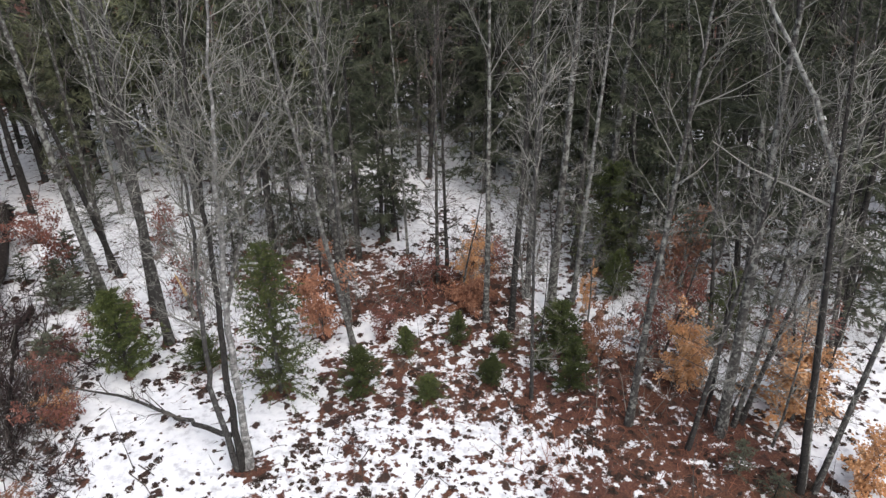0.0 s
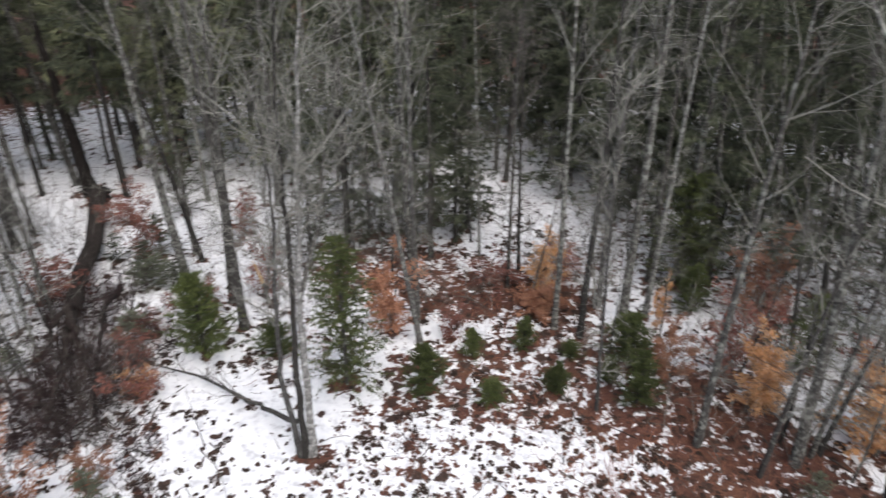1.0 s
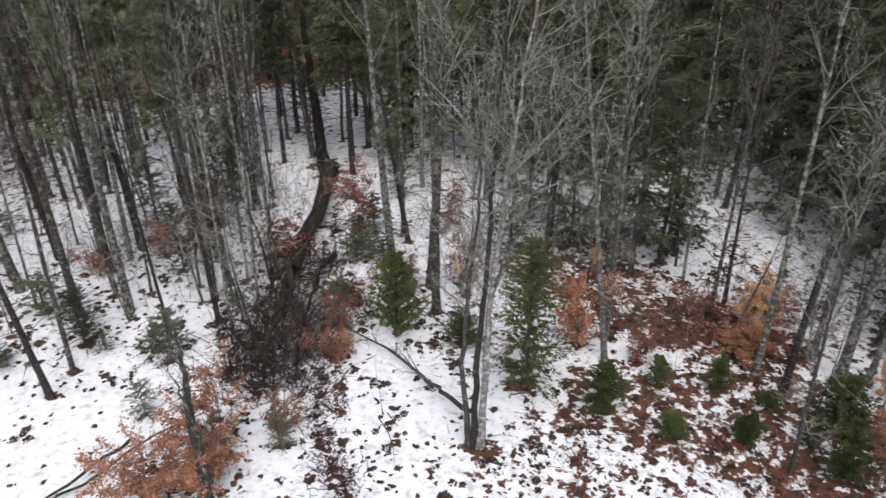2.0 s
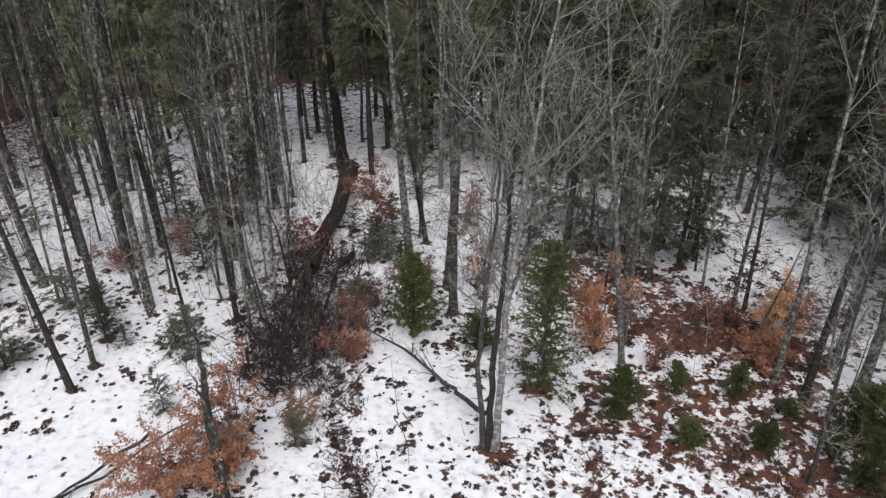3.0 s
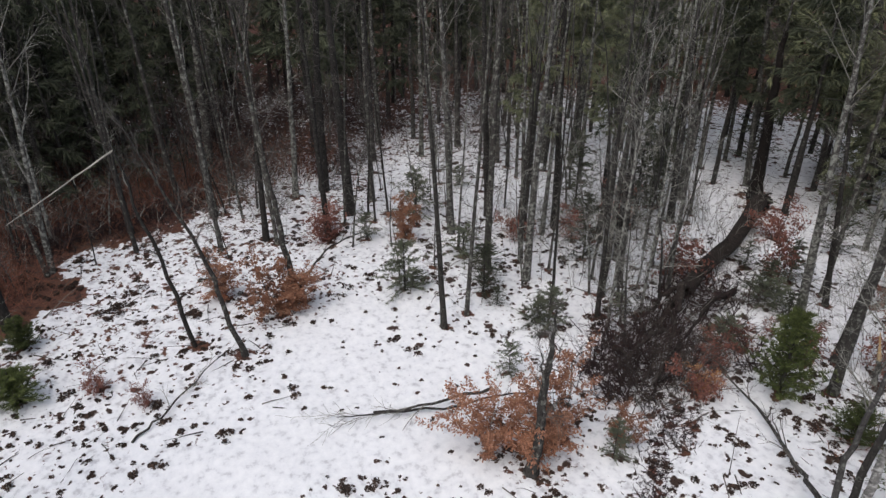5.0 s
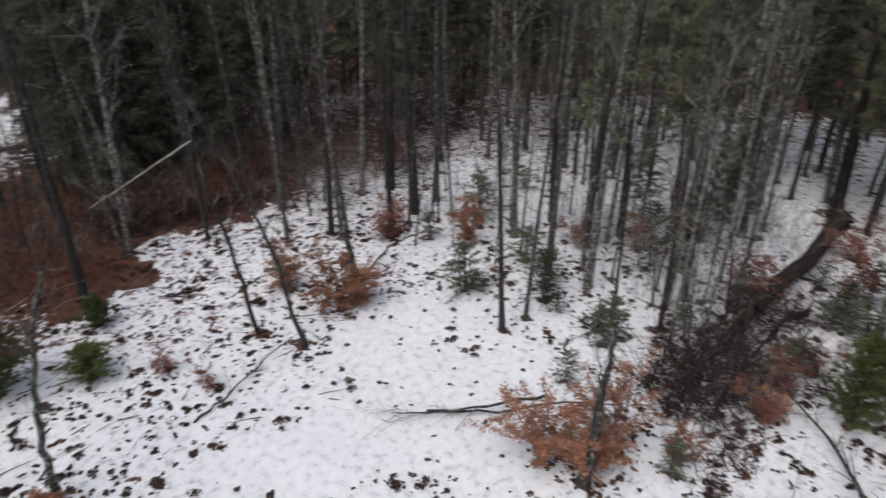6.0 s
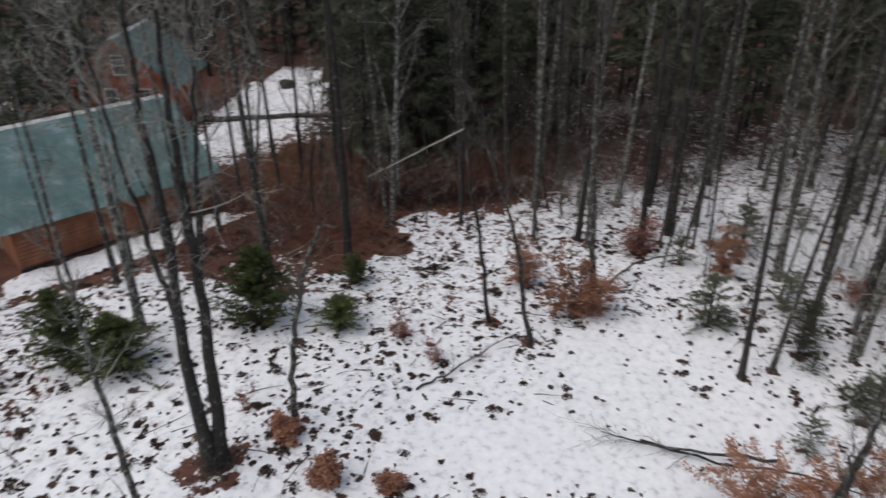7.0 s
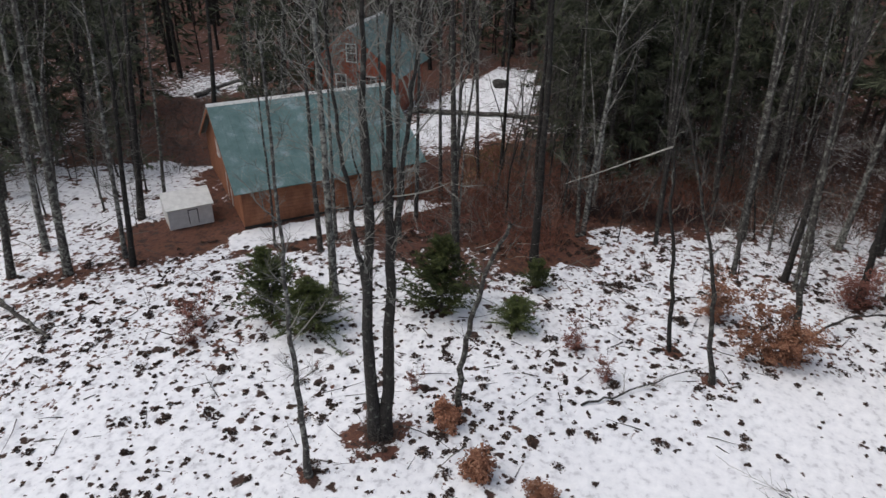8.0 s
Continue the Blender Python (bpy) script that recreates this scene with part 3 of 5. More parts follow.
def gable_building(name, label, category, where, L, W, eave, ridge, siding, rise, over, ribs):
    """A gabled building: x along the ridge, y from the near eave to the far one."""
    home = thing(name, label, category)
    home.matrix_world = where
    slope = (ridge - eave) / (W / 2)
    t = 0.16
    for y0, side in ((0.0, "near"), (W - t, "far")):
        bm = bmesh.new()
        block(bm, 0.02, y0 + 0.03, -0.2, L - 0.02, y0 + t - 0.03, eave)
        courses(part("wall", bm, siding, home), siding, "x", L, (0.15, eave), 0.03, rise, y0 if side == "near" else y0 + t - 0.03)
    for x0, at in ((0.0, 0.0), (L - t, L - 0.03)):
        bm = bmesh.new()
        a = [bm.verts.new((x0 + 0.03, y, z)) for y, z in ((t, -0.2), (W - t, -0.2), (W - t, eave), (W / 2, ridge - 0.05), (t, eave))]
        b = [bm.verts.new((x0 + t - 0.03, v.co.y, v.co.z)) for v in a]
        bm.faces.new(a)
        bm.faces.new(b[::-1])
        for i in range(5):
            bm.faces.new((a[(i + 1) % 5], a[i], b[i], b[(i + 1) % 5]))
        bmesh.ops.recalc_face_normals(bm, faces=bm.faces)
        courses(part("gable_wall", bm, siding, home), siding, "y", W, (0.15, ridge - 0.15), 0.03, rise, at,
                lambda z: (0.0, W) if z < eave else ((z - eave) / slope, W - (z - eave) / slope))
    roof_slope(home, L, W / 2, ridge - eave, over, Matrix.Translation((0, 0, eave)), ribs)
    roof_slope(home, L, W / 2, ridge - eave, over, Matrix.Translation((L, W, eave)) @ Matrix.Rotation(math.pi, 4, "Z"), ribs)
    bm = bmesh.new()
    prism(bm, [(0, -0.03), (0.14, -0.03 - 0.14 * slope), (0.14, 0.02 - 0.14 * slope), (0, 0.08), (-0.14, 0.02 - 0.14 * slope), (-0.14, -0.03 - 0.14 * slope)], -over, L + over)
    cap = part("ridge_cap", bm, WHITE, home, "pale metal ridge cap")
    cap.matrix_local = Matrix.Translation((0, W / 2, ridge + 0.06)) @ Matrix.Rotation(-math.pi / 2, 4, "Z")
    for x in (-over + 0.0, L + over - 0.035):
        for sgn in (1, -1):
            bm = bmesh.new()
            block(bm, 0, -over * 1.1, -0.2, 0.035, math.hypot(W / 2, ridge - eave), -0.004)
            trim = part("fascia", bm, siding, home)
            if sgn == 1:
                trim.matrix_local = Matrix.Translation((x, 0, eave)) @ Matrix.Rotation(math.atan(slope), 4, "X")
            else:
                trim.matrix_local = Matrix.Translation((x + 0.035, W, eave)) @ Matrix.Rotation(math.pi, 4, "Z") @ Matrix.Rotation(math.atan(slope), 4, "X")
    return home


garage = gable_building("garage", "brown wooden garage with a teal metal roof", "garage", pose(-27.6, -20.87, 0, 0, 0, 136.1), 10.2, 9.9, 2.33, 5.34, SIDING, 0.2, 0.4, 22)
window(garage, pose(0.0, 5.6, 2.7, 0, 0, -90), 0.55, 0.9)
bm = bmesh.new()
block(bm, -0.04, 2.9, 0.05, 0.02, 3.0, 2.05)
block(bm, -0.04, 3.85, 0.05, 0.02, 3.95, 2.05)
block(bm, -0.04, 3.0, 1.95, 0.02, 3.85, 2.05)
door_ob = part("door", bm, WHITE, garage, "white door casing")
bm = bmesh.new()
block(bm, -0.02, 3.0, 0.05, 0.02, 3.85, 1.95)
part("door_leaf", bm, SIDING, door_ob)
# near-black strip along the foot of the near wall
bm = bmesh.new()
block(bm, -0.03, -0.05, -0.25, 10.23, 0.0, 0.05)
part("base_strip", bm, DARK, garage, "dark strip along the foot of the wall")

house = gable_building("house", "red-brown log-sided house with a teal metal roof", "house", pose(-48.33, -20.7, 0, 0, 0, 182), 6.0, 7.4, 3.3, 6.45, LOGS, 0.24, 0.45, 22)
window(house, pose(0.0, 3.7, 4.55, 0, 0, -90), 0.75, 1.25)
window(house, pose(0.0, 2.2, 2.2, 0, 0, -90), 0.8, 1.2)
window(house, pose(0.0, 4.7, 2.2, 0, 0, -90), 0.8, 1.2)


def shed():
    """A low white storage shed with a gabled roof and a framed hatch."""
    hut = thing("shed", "small weathered white storage shed beside the garage", "shed")
    hut.matrix_world = pose(-26.05, -24.5, 0, 0, 0, 139)
    L, W, eave, ridge = 2.3, 2.2, 1.1, 1.62
    for a in ((0, 0, -0.1, L, 0.06, eave), (0, W - 0.06, -0.1, L, W, eave)):
        bm = bmesh.new()
        block(bm, *a)
        part("wall", bm, WHITE, hut)
    for x in (0.0, L - 0.06):
        bm = bmesh.new()
        prism(bm, [(0.06, -0.1), (W - 0.06, -0.1), (W - 0.06, eave), (W / 2, ridge - 0.02), (0.06, eave)], 0, 0.06)
        end = part("gable_wall", bm, WHITE, hut)
        end.matrix_local = Matrix.Translation((x + 0.06, 0, 0)) @ Matrix.Rotation(math.pi / 2, 4, "Z")
    slope = math.atan2(ridge - eave, W / 2)
    for m in (Matrix.Translation((0, 0, eave)), Matrix.Translation((L, W, eave)) @ Matrix.Rotation(math.pi, 4, "Z")):
        bm = bmesh.new()
        block(bm, -0.1, -0.14, 0.0, L + 0.1, math.hypot(W / 2, ridge - eave) + 0.02, 0.05)
        bmesh.ops.bevel(bm, geom=bm.edges[:], offset=0.012, segments=1, affect="EDGES")
        r = part("roof", bm, WHITE, hut, "pale roof slope with a dusting of snow")
        r.matrix_local = m @ Matrix.Rotation(slope, 4, "X")
    bm = bmesh.new()
    for a in ((1.02, -0.02, 0.08, 1.06, 0.0, 0.9), (1.5, -0.02, 0.08, 1.54, 0.0, 0.9), (1.06, -0.02, 0.86, 1.5, 0.0, 0.9)):
        block(bm, *a)
    f = part("hatch", bm, DARK, hut, "dark hatch frame")
    bm = bmesh.new()
    block(bm, 1.06, -0.015, 0.08, 1.5, 0.0, 0.86)
    part("hatch_door", bm, WHITE, f)
    return hut


shed()


# ---- the wood: kinds of tree, each built once and then set out ----
KINDS = {}
BASES = []


def plant(kind, builder, x, y, lean=(0.0, 0.0), turn=0.0, size=1.0, girth=1.0, sink=0.0, bare=0.28):
    """Sets out one plant of a kind, with a ring of bare leaves round its foot."""
    BASES.append((x, y, bare))
    m = stand(x, y, lean, turn, size, girth, float(ground_z(x, y)) - sink)
    if kind not in KINDS:
        KINDS[kind] = builder()
        KINDS[kind].matrix_basis = m
        return KINDS[kind]
    ob = KINDS[kind]
    s = ob.scale
    return copy_thing(ob, m @ Matrix.Diagonal((1 / s[0], 1 / s[1], 1 / s[2], 1)))


def tree_kind(radius, pale=False, dark=False, near=True, pick=0):
    """The kind of bare tree nearest to a trunk's radius: its name, builder and own radius."""
    band = 0.07 if radius < 0.1 else 0.14 if radius < 0.18 else 0.22
    high = {0.07: 12.0, 0.14: 16.0, 0.22: 18.0}[band]
    key = ("bare", band, pale, dark, near, pick)
    mat = BARK_PALE if pale else BARK_DARK if dark else BARK
    word = "pale-barked bare birch with fine grey twigs" if pale else "dark-barked bare tree with brown twigs" if dark else "bare grey tree with lichen on its bark"
    seed = int(band * 100) * 7 + pick * 31 + pale * 5 + dark * 11 + near
    return key, (lambda: hardwood(seed, high, band, 0.16 if near else 0.1, 22 if near else 13, mat, TWIG_DARK if dark else TWIG, word, pick % 3 == 2, 4 if near else 2)), band


def bare_tree(x, y, lean, radius, pale=False, dark=False, near=True, pick=0, tall=1.0):
    key, build, own = tree_kind(radius, pale, dark, near, pick)
    return plant(key, build, x, y, lean, (x * 7.3 + y * 3.1) % 6.28, tall, min(1.5, max(0.7, radius / own / tall)))


# x, y, lean, lean, trunk radius: the trees along the edge of the clearing
for i, (x, y, lx, ly, r) in enumerate([(-10.8, 21.7, -0.02, 0, 0.19), (-12.0, 23.4, 0.05, 0.02, 0.16), (-14.6, 24.6, -0.05, -0.03, 0.2), (-4.4, 25.2, -0.04, 0, 0.16),
                                       (1.8, 23.1, -0.03, 0, 0.13), (2.8, 22.7, 0, 0, 0.14), (4.6, 24.1, 0, 0, 0.2), (7.4, 27.8, -0.01, 0, 0.2),
                                       (6.4, 17.4, 0.01, 0, 0.14), (8.1, 16.3, 0.04, -0.02, 0.09), (9.4, 17.0, -0.05, 0.03, 0.19), (10.0, 17.4, 0.02, 0, 0.09), (10.3, 17.5, 0.07, -0.04, 0.09), (11.45, 14.55, 0.03, 0.02, 0.1)]):
    bare_tree(x, y, (lx, ly), r, pick=(0, 1, 3, 4)[i % 4])
for i, (x, y, lx, ly, r) in enumerate([(-3.5, 21.6, -0.15, -0.02, 0.12), (3.2, 18.6, -0.06, 0.01, 0.07),
                                       (-3.9, 23.4, -0.02, 0, 0.12), (5.6, 24.6, 0.02, 0, 0.12), (3.7, 25.0, -0.01, 0, 0.13)]):
    bare_tree(x, y, (lx, ly), r, pale=True, pick=(0, 1, 3)[i % 3])
for i, (x, y, lx, ly, r) in enumerate([(-14.7, 26.4, -0.12, -0.07, 0.13), (-15.3, 27.0, 0, 0, 0.12), (-0.2, 25.9, -0.02, 0, 0.09), (0.2, 27.6, -0.04, 0, 0.09), (11.0, 14.55, -0.13, 0.1, 0.12),
                                                                              (-21.3, 12.1, 0.02, 0.04, 0.1)]):
    bare_tree(x, y, (lx, ly), r, dark=True, pick=(0, 1, 3, 4)[i % 4])
for i, (x, y, lx, ly, r) in enumerate([(-22.5, 15.9, 0.02, 0.02, 0.19), (-24.4, 14.9, 0.01, 0.01, 0.18), (-19.8, 18.1, 0.02, 0.02, 0.15), (-17.5, 16.6, 0.01, 0.01, 0.07),
                                       (-20.9, 10.8, -0.03, -0.05, 0.13), (-32.7, 11.0, -0.01, -0.03, 0.3), (-28.1, 14.9, -0.02, -0.04, 0.19),
                                       (-29.1, 17.7, -0.03, -0.04, 0.2), (-41.4, 5.2, 0.01, 0.04, 0.27),
                                       (-36.3, 9.0, 0.01, 0.05, 0.18), (-36.5, 10.8, 0.01, 0.03, 0.3)]):
    bare_tree(x, y, (lx, ly), r, dark=i % 3 > 0, pick=(0, 1, 3, 4)[i % 4])
for i, (x, y, lx, ly, r) in enumerate([(-26.6, -15.8, 0, 0, 0.14), (-28.1, -15.7, 0, 0.02, 0.1), (-28.1, -13.9, -0.01, 0, 0.09), (-29.9, -14.6, 0, 0.01, 0.08), (-30.9, -14.1, 0.01, 0, 0.11),
                                       (-29.5, -12.7, 0, 0, 0.1), (-31.6, -12.6, 0, 0.02, 0.12), (-34.8, -12.3, 0.01, 0, 0.12), (-30.1, -9.9, 0, 0.02, 0.13), (-26.4, -18.3, -0.01, 0.01, 0.07)]):
    bare_tree(x, y, (lx, ly), r, pick=i % 3)
for i, (x, y, lx, ly, r) in enumerate([(-23.1, -13.2, 0, 0, 0.2),
                                       (-31.7, 6.1, 0.01, 0.03, 0.16), (-19.4, -28.2, -0.11, 0.08, 0.19), (-22.0, -28.8, -0.06, 0.05, 0.18), (-20.5, -25.9, -0.05, 0.04, 0.21),
                                       (-22.2, -23.6, -0.07, 0.06, 0.15), (-22.8, -24.6, -0.04, 0.04, 0.13), (-27.2, -8.8, 0.01, -0.03, 0.2),
                                       (-29.0, -5.4, 0, 0, 0.22), (-33.1, -3.7, -0.01, 0.05, 0.14), (-35.8, 4.3, 0, -0.04, 0.23), (-30.6, -13.4, -0.05, 0.12, 0.1)]):
    bare_tree(x, y, (lx, ly), r, dark=i % 3 > 0, pick=(0, 1, 3, 4)[i % 4])

def polar(az, d):
    return -d * math.sin(radians(az)), d * math.cos(radians(az))


def blocked(x, y):
    """Ground that stays free of the wood: buildings, yard, field, openings."""
    u, v = (x + 27.6) * -0.7206 + (y + 20.87) * 0.6934, (x + 27.6) * -0.6934 + (y + 20.87) * -0.7206
    if -3.5 < u < 11 and -3 < v < 12:
        return True
    if -62 < x < -46 and -31 < y < -18:
        return True
    az, d = math.degrees(math.atan2(-x, y)), math.hypot(x, y)
    if (34 < az < 40.5 and d < 40) or (48.7 < az < 51.6 and 24 < d < 38):
        return True
    for px, py, a, b in ((0.5, 33, 2.0, 5.5), (-55, -14.5, 12, 5), (-46, -17, 5, 4), (-40, -35, 7, 5), (-50, -39, 4, 3), (-20, 27, 3, 5)):
        if ((x - px) / a) ** 2 + ((y - py) / b) ** 2 < 1:
            return True
    return False


rng = random.Random(11)
taken = []


def scatter(az0, az1, d0, d1, count, gap):
    """Random free places in a sector, nearer ones no denser than far ones."""
    out, tries = [], 0
    while len(out) < count and tries < count * 30:
        tries += 1
        d = math.sqrt(rng.uniform(d0 * d0, d1 * d1))
        x, y = polar(rng.uniform(az0, az1), d)
        if blocked(x, y) or any((x - p) ** 2 + (y - q) ** 2 < gap * gap for p, q in taken):
            continue
        taken.append((x, y))
        out.append((x, y, d))
    return out


def toward_clearing(x, y):
    """Trees at both ends of the wood's edge lean towards the light of the clearing."""
    az = math.atan2(-x, y)
    k = -0.13 * float(smooth(-math.degrees(az), 8, 22)) + 0.1 * float(smooth(math.degrees(az), 112, 128))
    return k * math.cos(az), k * math.sin(az)


# sectors of the wood: from and to a bearing, near and far, how many, share of trunk bare below the boughs
for az0, az1, d0, d1, count, low in ((-42, -12, 27, 44, 28, 0.1), (-12, -6, 34, 44, 4, 0.1), (-42, -6, 42, 56, 14, 0.05), (-6, 30, 36, 50, 30, 0.1), (-6, 30, 50, 62, 10, 0.05), (7, 21, 26, 33, 2, 0.3), (30, 62, 40, 55, 24, 0.45), (45, 60, 30, 40, 4, 0.5), (-16, -1, 36, 47, 14, 0.08), (10, 34, 39, 48, 16, 0.35), (5, 11, 27, 33, 3, 0.1), (30, 62, 54, 68, 12, 0.25),
                                     (62, 86, 44, 60, 20, 0.3), (62, 86, 60, 72, 8, 0.05), (86, 100, 40, 54, 24, 0.12), (86, 99, 54, 66, 12, 0.05), (100, 120, 66, 80, 10, 0.05), (118, 152, 44, 60, 24, 0.1)):
    for i, (x, y, d) in enumerate(scatter(az0, az1, d0, d1, count, 1.8)):
        k, near = (i % 3, low), d < 37
        olive = 10 < math.degrees(math.atan2(-x, y)) < 58 and i % 4 > 0
        plant(("conifer", k, near, olive), lambda: tall_conifer(40 + i, 15.0, 0.17, low, NEEDLE_OLIVE if olive else None, near), x, y, (toward_clearing(x, y)[0] + rng.gauss(0, 0.02), toward_clearing(x, y)[1] + rng.gauss(0, 0.02)), rng.uniform(0, 6.28), rng.uniform(0.6, 1.15))
for az0, az1, d0, d1, count in ((-40, -12, 25, 46, 22), (-12, 25, 28, 56, 28), (25, 62, 29, 58, 27), (45, 57, 24, 34, 4), (40.5, 48.5, 25, 40, 11), (40, 62, 27, 50, 17), (62, 86, 31, 62, 28), (86, 99, 33, 54, 18), (118, 148, 34, 58, 26), (99, 107, 36, 47, 5)):
    for i, (x, y, d) in enumerate(scatter(az0, az1, d0, d1, count, 1.0)):
        r = rng.choice((0.06, 0.07, 0.09, 0.11, 0.13, 0.16, 0.2))
        lx, ly = toward_clearing(x, y)
        bare_tree(x, y, (lx + rng.gauss(0, 0.04), ly + rng.gauss(0, 0.04)), r, pale=rng.random() < (0.1 if az0 < 20 else 0.02), dark=rng.random() < (0.6 if az0 < -11 else 0.3 if az0 < 25 else 0.5 if az0 < 50 else 0.85), near=False, pick=i % 3, tall=rng.uniform(0.85, 1.1))


for az0, az1, d0, d1, count, dark in ((-36, -8, 19, 34, 22, 0.4), (-8, 14, 25, 36, 10, 0.5), (8, 30, 23, 36, 8, 0.4), (44, 58, 22, 36, 9, 0.5), (40.5, 49, 23, 40, 11, 0.5), (58, 78, 27, 44, 26, 0.8), (78, 100, 31, 46, 36, 0.9),
                                      (100, 108, 33, 45, 10, 0.8), (122, 142, 36, 50, 16, 0.8)):
    for i, (x, y, d) in enumerate(scatter(az0, az1, d0, d1, count, 0.7)):
        brown, k = rng.random() < dark, i % 3
        plant(("sapling", brown, k), lambda: bare_sapling(300 + k, 6.0, BARK_DARK if brown else BARK, TWIG_DARK if brown else TWIG, "thin dark bare sapling with brown twigs" if brown else "thin grey bare sapling with fine twigs"),
              x, y, (rng.gauss(0, 0.06), rng.gauss(0, 0.06)), rng.uniform(0, 6.28), rng.uniform(0.55, 1.5), bare=0.22)


def far_wood():
    """The depth of the wood, past where single trees can be told: trunks and dark boughs."""
    rr = np.random.default_rng(77)
    n = 2400
    d, az = np.sqrt(rr.uniform(54 ** 2, 135 ** 2, n)), np.radians(rr.uniform(-55, 165, n))
    p = np.stack([-d * np.sin(az), d * np.cos(az), np.zeros(n) - 0.3], axis=1)
    p = p[[not blocked(a, b) for a, b, _ in p]]
    n = len(p)
    P = grow(rr, p, rr.normal(0, 0.03, (n, 3)) + (0, 0, 1), rr.uniform(12, 19, n), 4, 0, 0.02)
    R = taper(rr.uniform(0.08, 0.25, n), np.full(n, 0.03), 4)
    m = 62
    z = rr.uniform(0.05, 1, (n, m))
    at = P[:, None, 0] + (P[:, None, 3] - P[:, None, 0]) * z[..., None]
    wy = rr.normal(0, 1, (n, m, 3)) * (1, 1, 0.25)
    at = (at + unit(wy) * rr.uniform(0.2, 2.0, (n, m, 1)) * (1.1 - z[..., None])).reshape(-1, 3)
    wy = wy.reshape(-1, 3) - (0, 0, 0.2)
    ob = crown(None, (tubes(P, R, 5), BARK_DARK), (blades(rr, at, wy, rr.uniform(0.6, 1.5, len(at)), rr.uniform(0.12, 0.34, len(at)), 0.2), NEEDLE_DARK), name="far_wood",
               label="dense dark conifer wood in the distance")
    return tagged(ob, category="trees")


far_wood()
for i, (x, y, h) in enumerate([(8.1, 28.6, 0.5), (9.4, 29.6, 0.62), (-2.6, 31.3, 0.6), (-7.4, 29.9, 0.55), (-4.4, 31.8, 0.68), (12.6, 30.2, 0.6), (12.3, 33.1, 0.75), (16.8, 31.9, 0.7), (4.9, 33.0, 0.7), (6.8, 31.9, 0.6), (2.9, 38.5, 0.75), (-10.2, 31.6, 0.55)]):
    plant(("low_conifer", i % 3), lambda: tall_conifer(240 + i, 12.0, 0.14, 0.04), x, y, (0.01, 0.0), i * 2.1, h, 1.25)
for i, (x, y, h, w) in enumerate([(-26.0, 26.5, 4.5, 2.8), (-16.5, 24.8, 1.8, 1.8), (-24.5, 24.0, 6.0, 3.2), (-22.8, 19.4, 3.6, 2.4), (-27.0, 22.0, 5.0, 3.0), (-9.5, 27.0, 5.5, 3.0), (-5.5, 29.0, 5.0, 3.0), (-16.8, 26.6, 2.2, 2.2), (-18.6, 25.8, 1.5, 1.4), (-22.3, 13.5, 2.6, 2.2), (-23.1, 14.2, 2.2, 1.7), (-21.3, 13.6, 1.0, 1.0), (-27.5, 36.0, 6.5, 3.4), (-30.5, 32.5, 6.5, 3.4), (-24.5, 39.5, 6.5, 3.4), (-17.5, 31.0, 4.0, 2.6), (-14.6, 23.8, 1.5, 1.8), (-28.5, 29.5, 4.5, 2.8)]):
    plant(("hemlock", i % 2), lambda: young_fir(84 + i, 4.0, 2.8, NEEDLE_DARK, "dark young hemlock with thin drooping boughs", True, 0.6), x, y, (0, 0), i * 2.3, h / 4.0, w / 2.8 / (h / 4.0), bare=0.3)

# young evergreens: x, y, height, width
for i, (x, y, h, w) in enumerate([(-11.6, 19.7, 3.4, 2.3), (-2.9, 18.8, 1.9, 1.6), (0.6, 21.6, 1.4, 1.0), (4.5, 21.4, 2.0, 2.0), (4.6, 19.0, 2.1, 1.5), (7.5, 25.2, 2.1, 1.5),
                                  (-8.9, 20.2, 1.5, 1.6), (-0.5, 18.6, 0.9, 1.2), (1.8, 19.6, 0.8, 1.1), (2.4, 21.4, 0.7, 0.9), (-1.4, 21.0, 1.2, 0.9), (1.8, 19.2, 1.4, 0.8), (3.7, 20.0, 1.2, 0.9),
                                  
                                  (-23.7, -4.95, 1.35, 2.0), (-20.7, -14.9, 3.2, 2.7), (-20.6, -13.0, 2.2, 2.9), (-23.7, -8.3, 3.3, 3.2), (-27.1, -4.8, 1.4, 1.5)]):
    k = i % 5
    plant(("fir", k), lambda: young_fir(60 + k, 2.0, 1.7), x, y, (0, 0), i * 1.7, h / 1.85, w / 1.35 / (h / 1.85), bare=0.08 + 0.1 * w)
for i, (x, y, h, w) in enumerate([(-5.8, 18.9, 6.2, 3.3), (7.3, 27.3, 5.6, 3.5), (11.1, 22.0, 3.4, 2.2)]):
    plant(("pine", i % 2), lambda: young_fir(80 + i, 5.0, 2.6, NEEDLE, "slender young pine with thin green boughs", True), x, y, (0, 0), i * 2.1, h / 5.0, w / 2.6 / (h / 5.0), bare=0.6)
